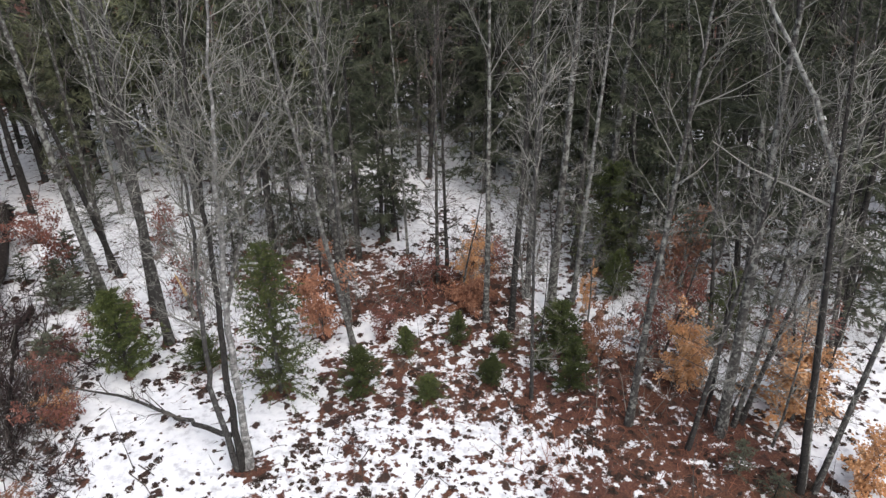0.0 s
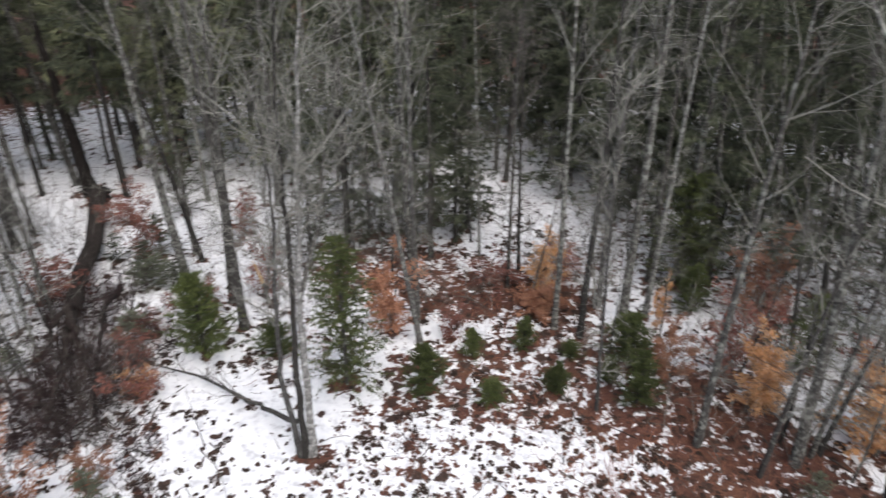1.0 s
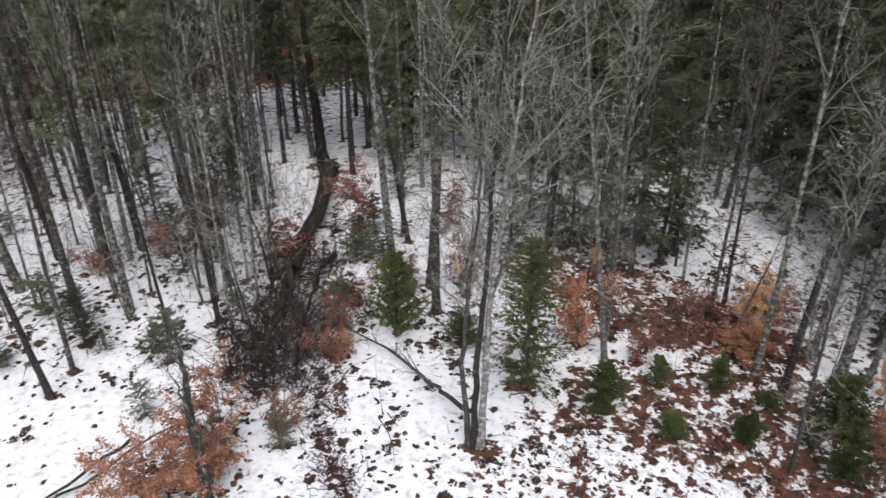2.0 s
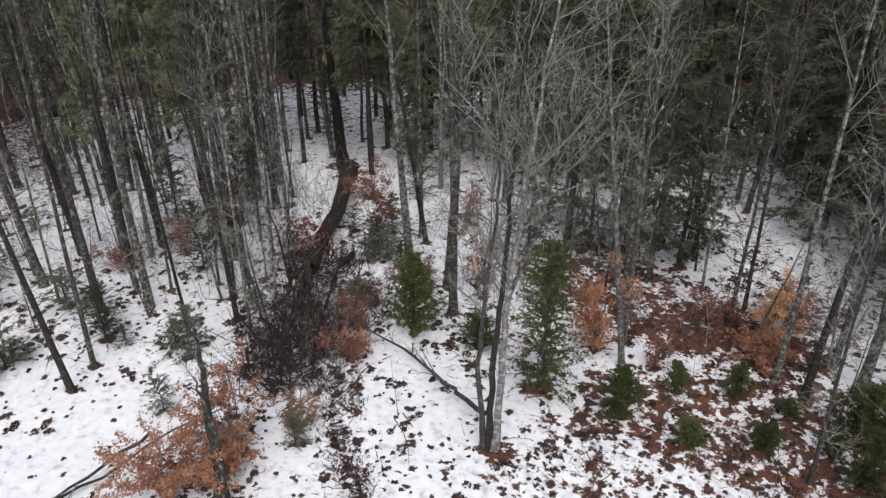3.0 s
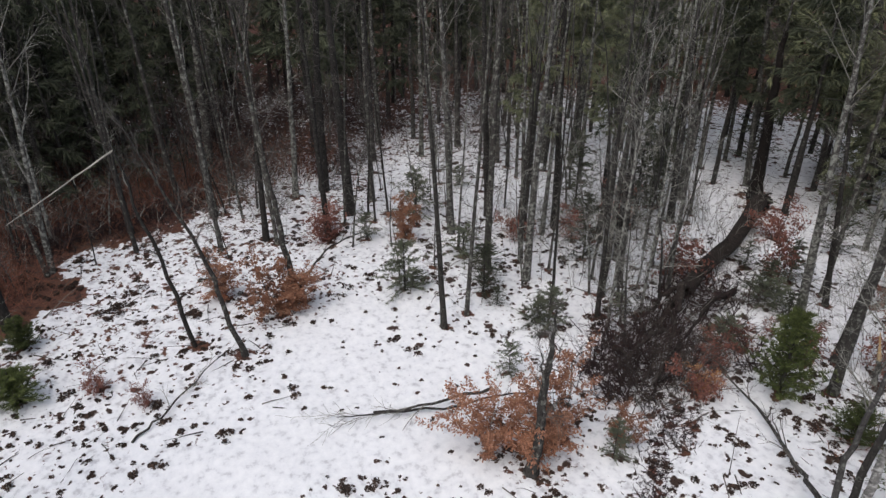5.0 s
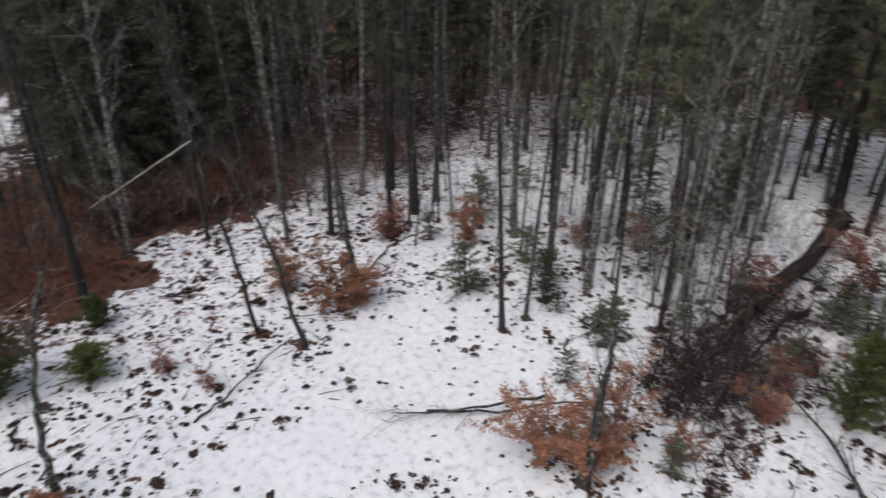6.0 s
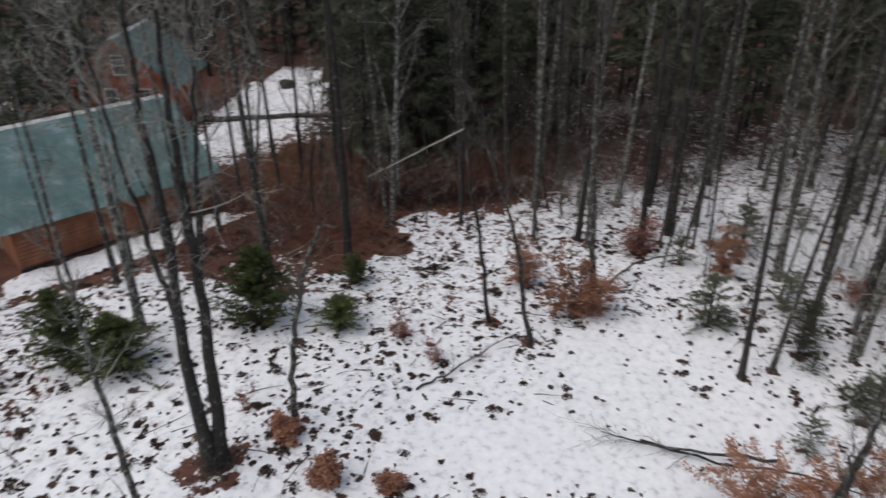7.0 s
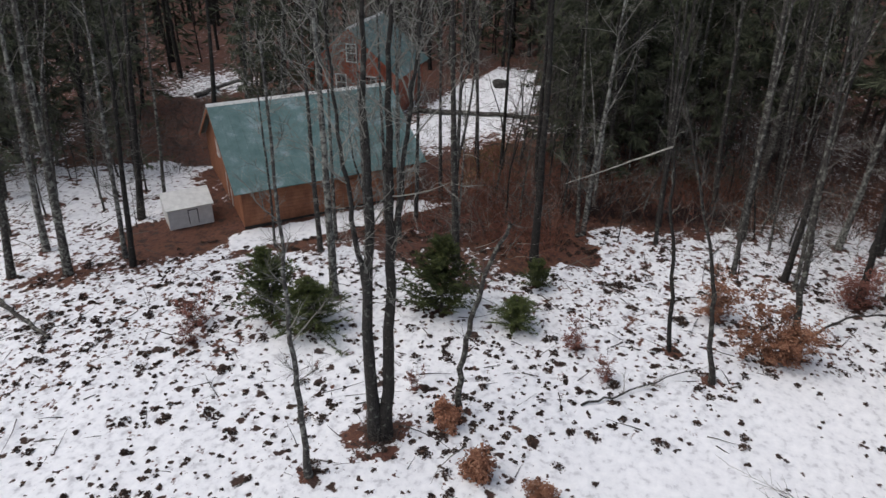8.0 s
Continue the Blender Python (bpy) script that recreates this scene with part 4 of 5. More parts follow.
for i, (x, y, h, w) in enumerate([(-14.7, 20.1, 1.5, 2.2), (-16.0, 23.7, 1.4, 1.9), (-19.5, 14.5, 1.2, 2.1), (-25.6, 14.3, 1.7, 2.5), (-24.2, 10.9, 1.0, 1.8), (-18.2, 17.9, 1.1, 1.5), (-15.7, 24.3, 1.4, 1.9),
                                  (-24.2, 10.5, 2.6, 2.6), (-18.8, 14.6, 2.2, 1.8), (-29.3, 10.7, 1.6, 1.5), (-30.5, 14.0, 2.7, 3.1), (-33.3, 18.2, 1.3, 1.7), (-17.2, 11.7, 1.5, 1.3), (-11.9, 12.4, 1.6, 1.2), (9.3, 15.2, 1.5, 1.0), (10.1, 14.3, 0.9, 1.2)]):
    k = i % 3
    plant(("dull_fir", k), lambda: young_fir(90 + k, 1.6, 1.9, NEEDLE_GREY, "dull grey-green young hemlock with drooping boughs", True, 0.42), x, y, (0, 0), i * 1.3, h / 1.6, w / 1.9 / (h / 1.6), bare=0.06 + 0.08 * w)

# beech saplings: x, y, height, width
for i, (x, y, h, w) in enumerate([(8.9, 19.3, 3.2, 2.0), (1.2, 26.2, 2.7, 2.3), (6.0, 23.9, 2.3, 0.7), (12.1, 17.6, 3.4, 3.6), (13.0, 14.8, 2.8, 2.3), (-13.2, 17.4, 1.1, 1.2), (8.9, 19.4, 2.4, 1.7)]):
    k = i % 3
    plant(("gold", k), lambda: beech_sapling(120 + k, 2.6, 1.9, LEAF_GOLD, "beech sapling with dry golden-orange leaves", 1.9), x, y, (0, 0), i * 1.9, h / 2.6, w / 1.9 / (h / 2.6), bare=0.08 + 0.08 * w)
for i, (x, y, h, w) in enumerate([(-4.7, 22.0, 4.0, 2.3), (1.1, 24.0, 1.4, 2.7), (6.0, 20.7, 2.6, 1.6), (-14.0, 8.9, 2.6, 3.8), (-13.4, 11.2, 3.2, 3.4), (-13.2, 9.8, 2.0, 2.6), (-12.2, 13.1, 1.7, 1.2),
                                  (-24.9, 4.9, 3.0, 2.1), (-27.5, 3.1, 2.3, 2.1), (-28.7, 12.5, 2.8, 1.9), (-15.25, -4.06, 1.3, 1.0), (-15.0, -2.0, 0.8, 0.7), (-17.0, -5.7, 1.2, 0.9), (-25.2, 5.3, 2.2, 2.4), (10.1, 25.0, 4.4, 2.4)]):
    if w > 2.5:
        plant(("wide_copper", i), lambda: beech_sapling(170 + i, h, w, LEAF_COPPER, "wide beech bush with dry copper leaves", 1.0 + 0.6 * w), x, y, bare=0.08 * w)
        continue
    if w < 1.2:
        plant(("small_copper", i % 2), lambda: beech_sapling(190 + i, 1.2, 0.8, LEAF_COPPER, "small rusty beech seedling thick with dry leaves", 1.3), x, y, (0, 0), i * 1.9, h / 1.2, w / 0.8 / (h / 1.2), bare=0.3)
        continue
    k = i % 4
    plant(("copper", k), lambda: beech_sapling(130 + k, 2.6, 1.9, LEAF_COPPER, "beech sapling with dry copper leaves", 2.0), x, y, (0, 0), i * 1.9, h / 2.6, w / 1.9 / (h / 2.6), bare=0.08 + 0.08 * w)
for i, (x, y, h, w) in enumerate([(-1.1, 26.2, 1.3, 3.1), (-13.7, 29.0, 3.2, 1.5), (-2.3, 22.0, 1.6, 1.4), (3.4, 14.3, 1.1, 0.7), (-27.0, 18.1, 1.5, 1.8), (-17.2, 25.8, 3.4, 1.7), (-21.7, 37.6, 1.8, 2.7), (-13.0, 17.2, 1.9, 1.6),
                                  (-19.6, 22.0, 2.4, 2.8), (-30.3, 8.9, 1.6, 2.1), (-23.1, -2.2, 1.3, 1.2), (-21.5, -0.9, 1.1, 0.9), (-25.7, 17.9, 1.3, 1.8), (-19.2, -17.6, 1.8, 1.5), (-18.1, -17.1, 0.9, 1.0), (-30.7, 9.3, 2.1, 2.1), (-18.5, -7.5, 1.1, 0.6), (-25.2, 23.8, 2.6, 2.4), (-24.6, 20.1, 2.0, 1.8), (-20.0, 29.6, 2.0, 2.6), (-13.8, 19.0, 1.6, 1.6), (-12.4, 22.2, 2.0, 1.6), (-14.2, 20.6, 1.4, 1.8), (-10.6, 24.6, 2.4, 1.8), (2.2, 27.0, 1.8, 2.4), (-7.4, 24.4, 1.8, 1.8), (8.4, 21.6, 3.4, 2.2), (9.8, 22.6, 3.0, 2.0), (13.4, 21.0, 2.6, 2.2)]):
    k = i % 3
    plant(("red", k), lambda: beech_sapling(150 + k, 2.0, 1.7, LEAF_RED, "thin sapling with dull red-brown dry leaves", 0.8), x, y, (0, 0), i * 1.9, h / 2.0, w / 1.7 / (h / 2.0), bare=0.1 + 0.1 * w)


# ---- the birch clump with its fallen stem, and the broken tree ----
def bent(points, r0, r1, seed, K=14, wander=0.05):
    """A smooth uneven stem through a few places."""
    rr = np.random.default_rng(seed)
    pts = np.array(points, float)
    s = np.linspace(0, len(pts) - 1, K)
    P = np.stack([np.interp(s, np.arange(len(pts)), pts[:, i]) for i in range(3)], axis=1)
    P[1:-1] = (P[:-2] + 2 * P[1:-1] + P[2:]) / 4 + rr.normal(0, wander, (K - 2, 3)) * (1, 1, 0.5)
    return P[None], np.linspace(r0, r1, K)[None]


def lying(name, label, category, points, r0, r1, seed, mat, twig_mat, shoots=7, reach=1.2, twigs=5):
    """A fallen stem with side branches and twigs."""
    rr = np.random.default_rng(seed)
    log = thing(name, label, category)
    P, R = bent(points, r0, r1, seed)
    P[0, :, 2] += ground_z(P[0, :, 0], P[0, :, 1])
    part("stem", tubes(P, R, 8), mat, log, smooth=True)
    if shoots:
        st, wy, r, s = sprout(rr, P, R, shoots, 0.35, 0.99, 0.6, 0.2)
        wy[:, 2] = np.abs(wy[:, 2]) * 0.5 + 0.05
        L = grow(rr, st, wy, reach * rr.uniform(0.5, 1.3, len(st)), 6, -0.02, 0.12)
        LR = taper(np.minimum(r * 0.6, 0.04), np.full(len(r), 0.006), 6)
        st, wy, r, s = sprout(rr, L, LR, twigs, 0.2, 1.0, 0.6, 0.2)
        T = grow(rr, st, wy, reach * rr.uniform(0.2, 0.6, len(st)), 4, 0, 0.12)
        for i in range(len(L)):
            part("side_branch", tubes(L[i:i + 1], LR[i:i + 1], 4), twig_mat, log)
        crown(log, (tubes(T, taper(np.full(len(st), 0.009), np.full(len(st), 0.004), 4), 3), twig_mat), name="twig_spray")
    return log


def stemmed(name, label, stems, seed, mat, twig_mat, limbs=12, low=0.3, reach=2.6, bare=0.5):
    """A tree of one or more crooked stems from one foot: points, radius at foot and top."""
    rr = np.random.default_rng(seed)
    tree = thing(name, label, "tree")
    fine = []
    for i, (pts, r0, r1) in enumerate(stems):
        P, R = bent(pts, r0, r1, seed + i, 20, 0.028)
        R[0, 0] *= 1.5
        R[0, 1] *= 1.15
        part("stem", tubes(P, R, 9), mat[i] if isinstance(mat, tuple) else mat, tree, smooth=True)
        st, wy, r, f = sprout(rr, P, R, limbs, low, 0.99, 0.75, 0.25)
        ln = np.where(f < 0.45, 0.35, 1.0) * reach * rr.uniform(0.35, 1.2, len(st)) * (1.15 - 0.6 * f)
        L = grow(rr, st, wy, ln, 7, 0.05, 0.08)
        LR = taper(np.minimum(r * 0.45, 0.028), np.full(len(r), 0.006), 7)
        for j in range(len(L)):
            part("limb", tubes(L[j:j + 1], LR[j:j + 1], 5), twig_mat, tree)
        st, wy, r, f = sprout(rr, L, LR, 6, 0.2, 0.98, 0.8, 0.25)
        S = grow(rr, st, wy, np.repeat(ln, 6) * rr.uniform(0.15, 0.45, len(st)), 4, 0.04, 0.1)
        SR = taper(np.minimum(r * 0.7, 0.011), np.full(len(r), 0.0045), 4)
        st, wy, r, f = sprout(rr, S, SR, 4, 0.15, 1.0, 0.7, 0.25)
        T = grow(rr, st, wy, rr.uniform(0.2, 0.7, len(st)), 3, 0.04, 0.1)
        fine += [(tubes(S, SR, 3), twig_mat), (tubes(T, taper(np.full(len(st), 0.0056), np.full(len(st), 0.004), 3), 3), twig_mat)]
    crown(tree, *fine)
    BASES.append((stems[0][0][0][0], stems[0][0][0][1], bare))
    return tree


stemmed("birch_clump", "clump of slender grey birch stems from one dark foot",
        [([(-6.1, 15.33, -0.15), (-5.99, 15.37, 2.1), (-5.98, 15.37, 4.3), (-5.89, 15.41, 6.2), (-5.74, 15.47, 8.3), (-5.6, 15.53, 10.2), (-5.46, 15.59, 11.9), (-5.16, 15.71, 14.8)], 0.13, 0.025),
         ([(-6.29, 15.25, -0.15), (-6.23, 15.28, 2.4), (-6.22, 15.28, 4.35), (-6.09, 15.33, 6.3), (-5.97, 15.38, 8.3), (-5.96, 15.38, 10.2), (-5.94, 15.39, 12.0), (-5.7, 15.5, 14.4)], 0.115, 0.025),
         ([(-6.35, 15.23, -0.15), (-6.61, 15.12, 2.56), (-6.66, 15.1, 4.28), (-6.5, 15.17, 6.0), (-6.33, 15.23, 8.25), (-6.29, 15.25, 10.3), (-6.5, 15.26, 12.5)], 0.1, 0.02),
         ([(-5.89, 15.41, 6.2), (-5.29, 15.65, 8.2), (-4.97, 15.79, 10.1), (-4.66, 15.91, 12.0)], 0.07, 0.018)], 201, (BARK_BIRCH, BARK_DARK, BARK_PALE, BARK), TWIG, 19, 0.4, 3.9)
stemmed("forked_tree", "dark forked tree with a ring of leaves at its foot",
        [([(-15.84, -7.86, -0.15), (-15.8, -7.99, 3.2), (-15.82, -7.94, 5.3), (-15.91, -7.76, 8.0), (-15.91, -7.76, 10.6), (-15.9, -7.77, 12.8), (-15.96, -7.65, 15.7)], 0.22, 0.04),
         ([(-15.97, -7.62, -0.15), (-16.1, -7.37, 3.1), (-16.12, -7.32, 5.3), (-16.17, -7.22, 8.0), (-16.19, -7.19, 10.6), (-16.2, -7.15, 12.8), (-16.25, -7.06, 15.5)], 0.22, 0.04),
         ([(-15.83, -7.91, 5.9), (-15.73, -8.12, 7.3), (-15.64, -8.31, 9.3), (-15.57, -8.44, 11.4), (-15.5, -8.5, 14.5)], 0.1, 0.03),
         ([(-16.14, -7.29, 6.4), (-16.27, -7.02, 8.35), (-16.38, -6.8, 10.5), (-16.5, -6.55, 12.5), (-16.6, -6.4, 14.6)], 0.1, 0.03)], 211, (BARK, BARK_DARK, BARK, BARK), TWIG, 15, 0.35, 2.8, 1.0)
stemmed("slender_tree", "slender grey tree standing in the snow",
        [([(-13.48, -9.16, -0.1), (-13.47, -9.18, 2.9), (-13.47, -9.19, 5.6), (-13.48, -9.16, 8.3), (-13.5, -9.1, 13.5)], 0.11, 0.03)], 221, BARK, TWIG, 12, 0.32, 1.8, 0.3)
stemmed("dark_snag", "thick dark standing trunk behind the fallen tree",
        [([(-24.05, 32.75, -0.2), (-24.18, 32.66, 2.5), (-24.3, 32.58, 5.0), (-24.4, 32.5, 7.5), (-24.45, 32.45, 9.5)], 0.39, 0.12)], 271, BARK_WET, TWIG_DARK, 14, 0.3, 2.4, 0.9)
stemmed("leaning_snag", "leaning dark snag with a broken top",
        [([(-17.82, -5.66, -0.12), (-17.87, -5.51, 1.9), (-17.95, -5.27, 3.8), (-18.07, -4.88, 5.8), (-18.28, -4.21, 7.6)], 0.12, 0.06)], 231, BARK_DARK, TWIG_DARK, 4, 0.4, 0.7, 0.5)
stemmed("slender_tree", "thin dark crooked tree standing in the snow",
        [([(-22.71, 2.95, -0.1), (-22.76, 2.52, 2.1), (-22.8, 2.28, 4.0), (-22.87, 1.7, 5.9), (-22.97, 0.96, 8.3), (-23.05, 0.2, 10.5)], 0.11, 0.025)], 241, BARK_DARK, TWIG_DARK, 12, 0.3, 1.7, 0.4)
stemmed("slender_tree", "dark leaning tree at the edge of the wood",
        [([(-26.42, 6.05, -0.1), (-26.48, 5.79, 2.9), (-26.53, 5.56, 5.3), (-26.58, 5.32, 8.0), (-26.7, 4.9, 14.0)], 0.15, 0.04)], 251, BARK_DARK, TWIG_DARK, 14, 0.25, 2.2, 0.5)
stemmed("broken_tree", "two broken grey stems among copper leaves",
        [([(-12.6, 9.65, -0.1), (-12.5, 9.75, 1.8), (-12.45, 9.78, 3.9), (-12.4, 9.8, 5.3), (-12.35, 9.85, 6.3)], 0.2, 0.02),
         ([(-12.4, 9.6, -0.1), (-12.3, 9.66, 1.8), (-12.28, 9.66, 3.5), (-12.4, 9.48, 5.0)], 0.07, 0.025)], 261, BARK, TWIG_DARK, 5, 0.35, 0.9, 0.3)
lying("fallen_birch", "fallen grey birch stem leaning from its stump", "log", [(-6.75, 16.1, 0.6), (-8.2, 16.75, 0.5), (-9.3, 17.3, 0.4), (-11.8, 18.4, 0.3), (-13.2, 18.7, 0.2)], 0.095, 0.025, 3, BARK, TWIG_DARK, 9, 1.8)
lying("fallen_tree", "thick dark fallen trunk with broken limbs", "log", [(-22.9, 31.6, 0.5), (-20.9, 28.0, 0.5), (-19.6, 25.4, 0.6), (-18.6, 22.8, 0.75), (-17.4, 20.6, 0.8)], 0.44, 0.33, 4, BARK_WET, BRUSH_DARK, 10, 2.2, 9)
for i, (a, b, c, r) in enumerate([((-17.5, 20.6, 1.1), (-16.4, 19.2, 1.0), (-15.2, 17.9, 0.2), 0.2), ((-17.3, 20.4, 0.8), (-16.9, 19.2, 0.7), (-16.3, 17.6, 0.1), 0.17), ((-17.1, 23.4, 0.2), (-16.4, 21.2, 0.9), (-15.3, 18.7, 0.5), 0.16),
                                  ((-17.6, 20.6, 1.0), (-17.6, 19.4, 0.9), (-17.3, 18.2, 0.1), 0.12), ((-15.2, 18.4, 0.5), (-14.2, 16.6, 0.8), (-13.4, 15.2, 0.1), 0.1), ((-16.2, 18.4, 0.4), (-15.6, 16.6, 0.9), (-15.2, 15.2, 0.1), 0.11)]):
    lying("broken_limb", "splintered dark limb torn from the fallen trunk", "branch", [a, b, c], r, r * 0.35, 400 + i, BARK_WET, BRUSH_DARK, 6, 1.0, 5)
lying("bare_branch", "thin bent branch lying on the snow", "branch", [(-19.6, -1.5, 0.06), (-20.4, -0.4, 0.15), (-21.6, 0.8, 0.25), (-23.2, 2.5, 0.2)], 0.045, 0.015, 5, BARK, TWIG, 6, 0.9)
lying("bare_branch", "fallen branch with a fan of fine twigs on the snow", "branch", [(-16.3, 10.4, 0.5), (-16.7, 8.0, 0.35), (-17.1, 5.9, 0.2), (-17.5, 4.9, 0.25)], 0.06, 0.015, 6, BARK_DARK, TWIG, 9, 1.3, 7)
lying("bare_branch", "dark bent branch sticking out over the snow", "branch", [(-26.6, 6.3, 0.05), (-27.3, 7.2, 0.5), (-28.6, 8.8, 0.7), (-29.3, 10.6, 0.5)], 0.07, 0.02, 7, BARK_DARK, TWIG_DARK, 6, 0.8)
lying("bare_branch", "long thin stick leaning across the snow", "branch", [(-17.4, 6.2, 0.05), (-16.3, 8.6, 0.25), (-15.6, 10.6, 0.7), (-14.6, 12.0, 0.9)], 0.05, 0.02, 8, BARK_DARK, TWIG_DARK, 4, 0.7)
lying("fallen_log", "dark fallen log on the snow", "log", [(-17.9, -28.2, 0.3), (-17.2, -26.0, 0.15), (-16.2, -22.6, 0.08)], 0.14, 0.07, 9, BARK_DARK, TWIG_DARK, 4, 0.7)
lying("fallen_log", "dark log lying across the snowy field", "log", [(-49.5, -20.2, 0.2), (-50.4, -14.5, 0.2), (-51.0, -9.0, 0.2)], 0.22, 0.14, 10, BARK_DARK, TWIG_DARK, 5, 1.2)
lying("fallen_log", "pale fallen log beside the drive", "log", [(-46.5, -38.2, 0.2), (-49.5, -37.6, 0.3), (-53.0, -36.4, 0.6)], 0.22, 0.12, 12, BARK_PALE, TWIG, 6, 2.2)


BARE_WOOD = painted("weathered_bare_wood", [(0.3, (0.2, 0.19, 0.165)), (0.6, (0.34, 0.325, 0.285)), (0.8, (0.45, 0.435, 0.39))], 6.0, 0.8, 0, 0.15, 40, 0.3)
WOOD = painted("fresh_split_wood", [(0.3, (0.42, 0.26, 0.12)), (0.6, (0.62, 0.43, 0.23)), (0.8, (0.7, 0.53, 0.33))], 6.0, 0.8, 0, 0.15, 40, 0.4)


def snapped_tree(label, trunk, r0, r1, top, t0, t1, seed, mat, side=5):
    """A thin standing tree whose snapped top hangs down."""
    rr = np.random.default_rng(seed)
    tree = thing("snapped_tree", label, "tree")
    for name, pts, a, b, n in (("trunk", trunk, r0, r1, side), ("hanging_top", top, t0, t1, side - 2)):
        P, R = bent(pts, a, b, seed, 12, 0.04 if name == "trunk" else 0.012)
        part(name, tubes(P, R, 7), mat if name == "trunk" else BARE_WOOD, tree, smooth=True)
        st, wy, r, s = sprout(rr, P, R, n, 0.4, 0.98, 0.7, 0.2)
        L = grow(rr, st, wy, rr.uniform(0.4, 1.3, len(st)), 5, 0.02, 0.15)
        LR = taper(np.minimum(r * 0.5, 0.02), np.full(len(r), 0.004), 5)
        st, wy, r, s = sprout(rr, L, LR, 4, 0.3, 1.0, 0.6, 0.2)
        T = grow(rr, st, wy, rr.uniform(0.2, 0.5, len(st)), 3, 0, 0.15)
        crown(tree, (tubes(L, LR, 4), TWIG), (tubes(T, taper(np.full(len(st), 0.007), np.full(len(st), 0.004), 3), 3), TWIG))
    BASES.append((trunk[0][0], trunk[0][1], 0.35))
    return tree


snapped_tree("thin grey tree with its snapped top hanging down", [(-24.3, 1.3, -0.1), (-24.35, 0.9, 3.0), (-24.4, 0.4, 6.0), (-24.4, 0.06, 8.5)], 0.1, 0.04,
             [(-24.4, 0.06, 8.5), (-24.2, -1.2, 7.9), (-24.0, -2.3, 7.35), (-23.75, -3.5, 6.8)], 0.034, 0.012, 51, BARK_DARK)
snapped_tree("pale leaning birch with a broken limb hanging across", [(11.18, 14.7, -0.1), (10.42, 15.13, 5.45), (9.98, 15.47, 8.1), (9.78, 15.62, 9.65), (9.49, 15.84, 10.6), (9.07, 16.17, 11.65), (8.57, 16.55, 12.6), (8.08, 16.93, 13.3), (7.56, 17.33, 14.2)], 0.11, 0.04,
             [(9.82, 15.58, 9.25), (9.44, 15.88, 9.37), (8.8, 16.4, 9.55), (8.16, 16.87, 9.71), (7.26, 17.56, 10.22)], 0.035, 0.012, 52, BARK_PALE)


def split_stub():
    """A stem snapped at head height, with its fresh yellow wood showing."""
    stub = thing("snapped_tree", "thin snapped stem with a fresh yellow wood split", "tree stump")
    P, R = bent([(-10.42, 23.6, -0.1), (-10.5, 23.55, 0.5), (-10.56, 23.52, 1.0)], 0.1, 0.085, 61, 6, 0.01)
    part("stem", tubes(P, R, 8), BARK, stub, smooth=True)
    rr = np.random.default_rng(62)
    for i in range(4):
        P, R = bent([(-10.53 + 0.04 * math.cos(i * 1.6), 23.54 + 0.04 * math.sin(i * 1.6), 0.8), (-10.66, 23.49, 1.5), (-10.8 + rr.normal(0, 0.02), 23.43, 1.9 + 0.25 * rr.uniform())], 0.06, 0.008, 63 + i, 5, 0.008)
        part("splinter", tubes(P, R, 5), WOOD, stub, "fresh yellow split wood")
    BASES.append((-10.42, 23.6, 0.3))
    return stub


split_stub()


def root_plate():
    """The upturned roots and soil at the butt of the fallen tree."""
    rr = np.random.default_rng(71)
    plate = thing("root_plate", "dark upturned root plate with torn roots and soil", "roots")
    n = 26
    st = np.array((-23.0, 31.9, 0.6)) + rr.normal(0, 0.16, (n, 3))
    wy = rr.normal(0, 1, (n, 3)) * (1.2, 0.5, 0.8)
    P = grow(rr, st, wy, rr.uniform(0.4, 1.3, n), 5, -0.06, 0.2)
    for i in range(n):
        part("root", tubes(P[i:i + 1], taper(np.array([0.09]), np.array([0.015]), 5), 5), BARK_DARK, plate)
    bm = bmesh.new()
    bmesh.ops.create_icosphere(bm, subdivisions=3, radius=0.75)
    for v in bm.verts:
        v.co *= 0.75 + 0.55 * noise.noise(v.co * 2.3) + 0.2 * noise.noise(v.co * 6.0)
        v.co = Vector((v.co.x * 1.2 - 23.05, v.co.y * 0.55 + 32.05, v.co.z * 0.75 + 0.35))
    part("soil", bm, BARK_DARK, plate, "dark clinging soil")
    BASES.append((-23.0, 31.9, 1.0))
    return plate


root_plate()


def boulder():
    """A dark squat boulder in the snowy field."""
    bm = bmesh.new()
    bmesh.ops.create_icosphere(bm, subdivisions=3, radius=0.75)
    for v in bm.verts:
        v.co *= 0.9 + 0.3 * noise.noise(v.co * 1.7) + 0.1 * noise.noise(v.co * 5.0)
        v.co.z = v.co.z * 0.6 + 0.2
    rock = new("boulder", bpy.data.meshes.new("boulder"))
    bm.to_mesh(rock.data)
    bm.free()
    rock.data.materials.append(BARK_DARK)
    rock.matrix_world = pose(-59.3, -15.4, 0.0, 0, 0, 40)
    return tagged(rock, "dark squat boulder in the snowy field", "rock")


boulder()


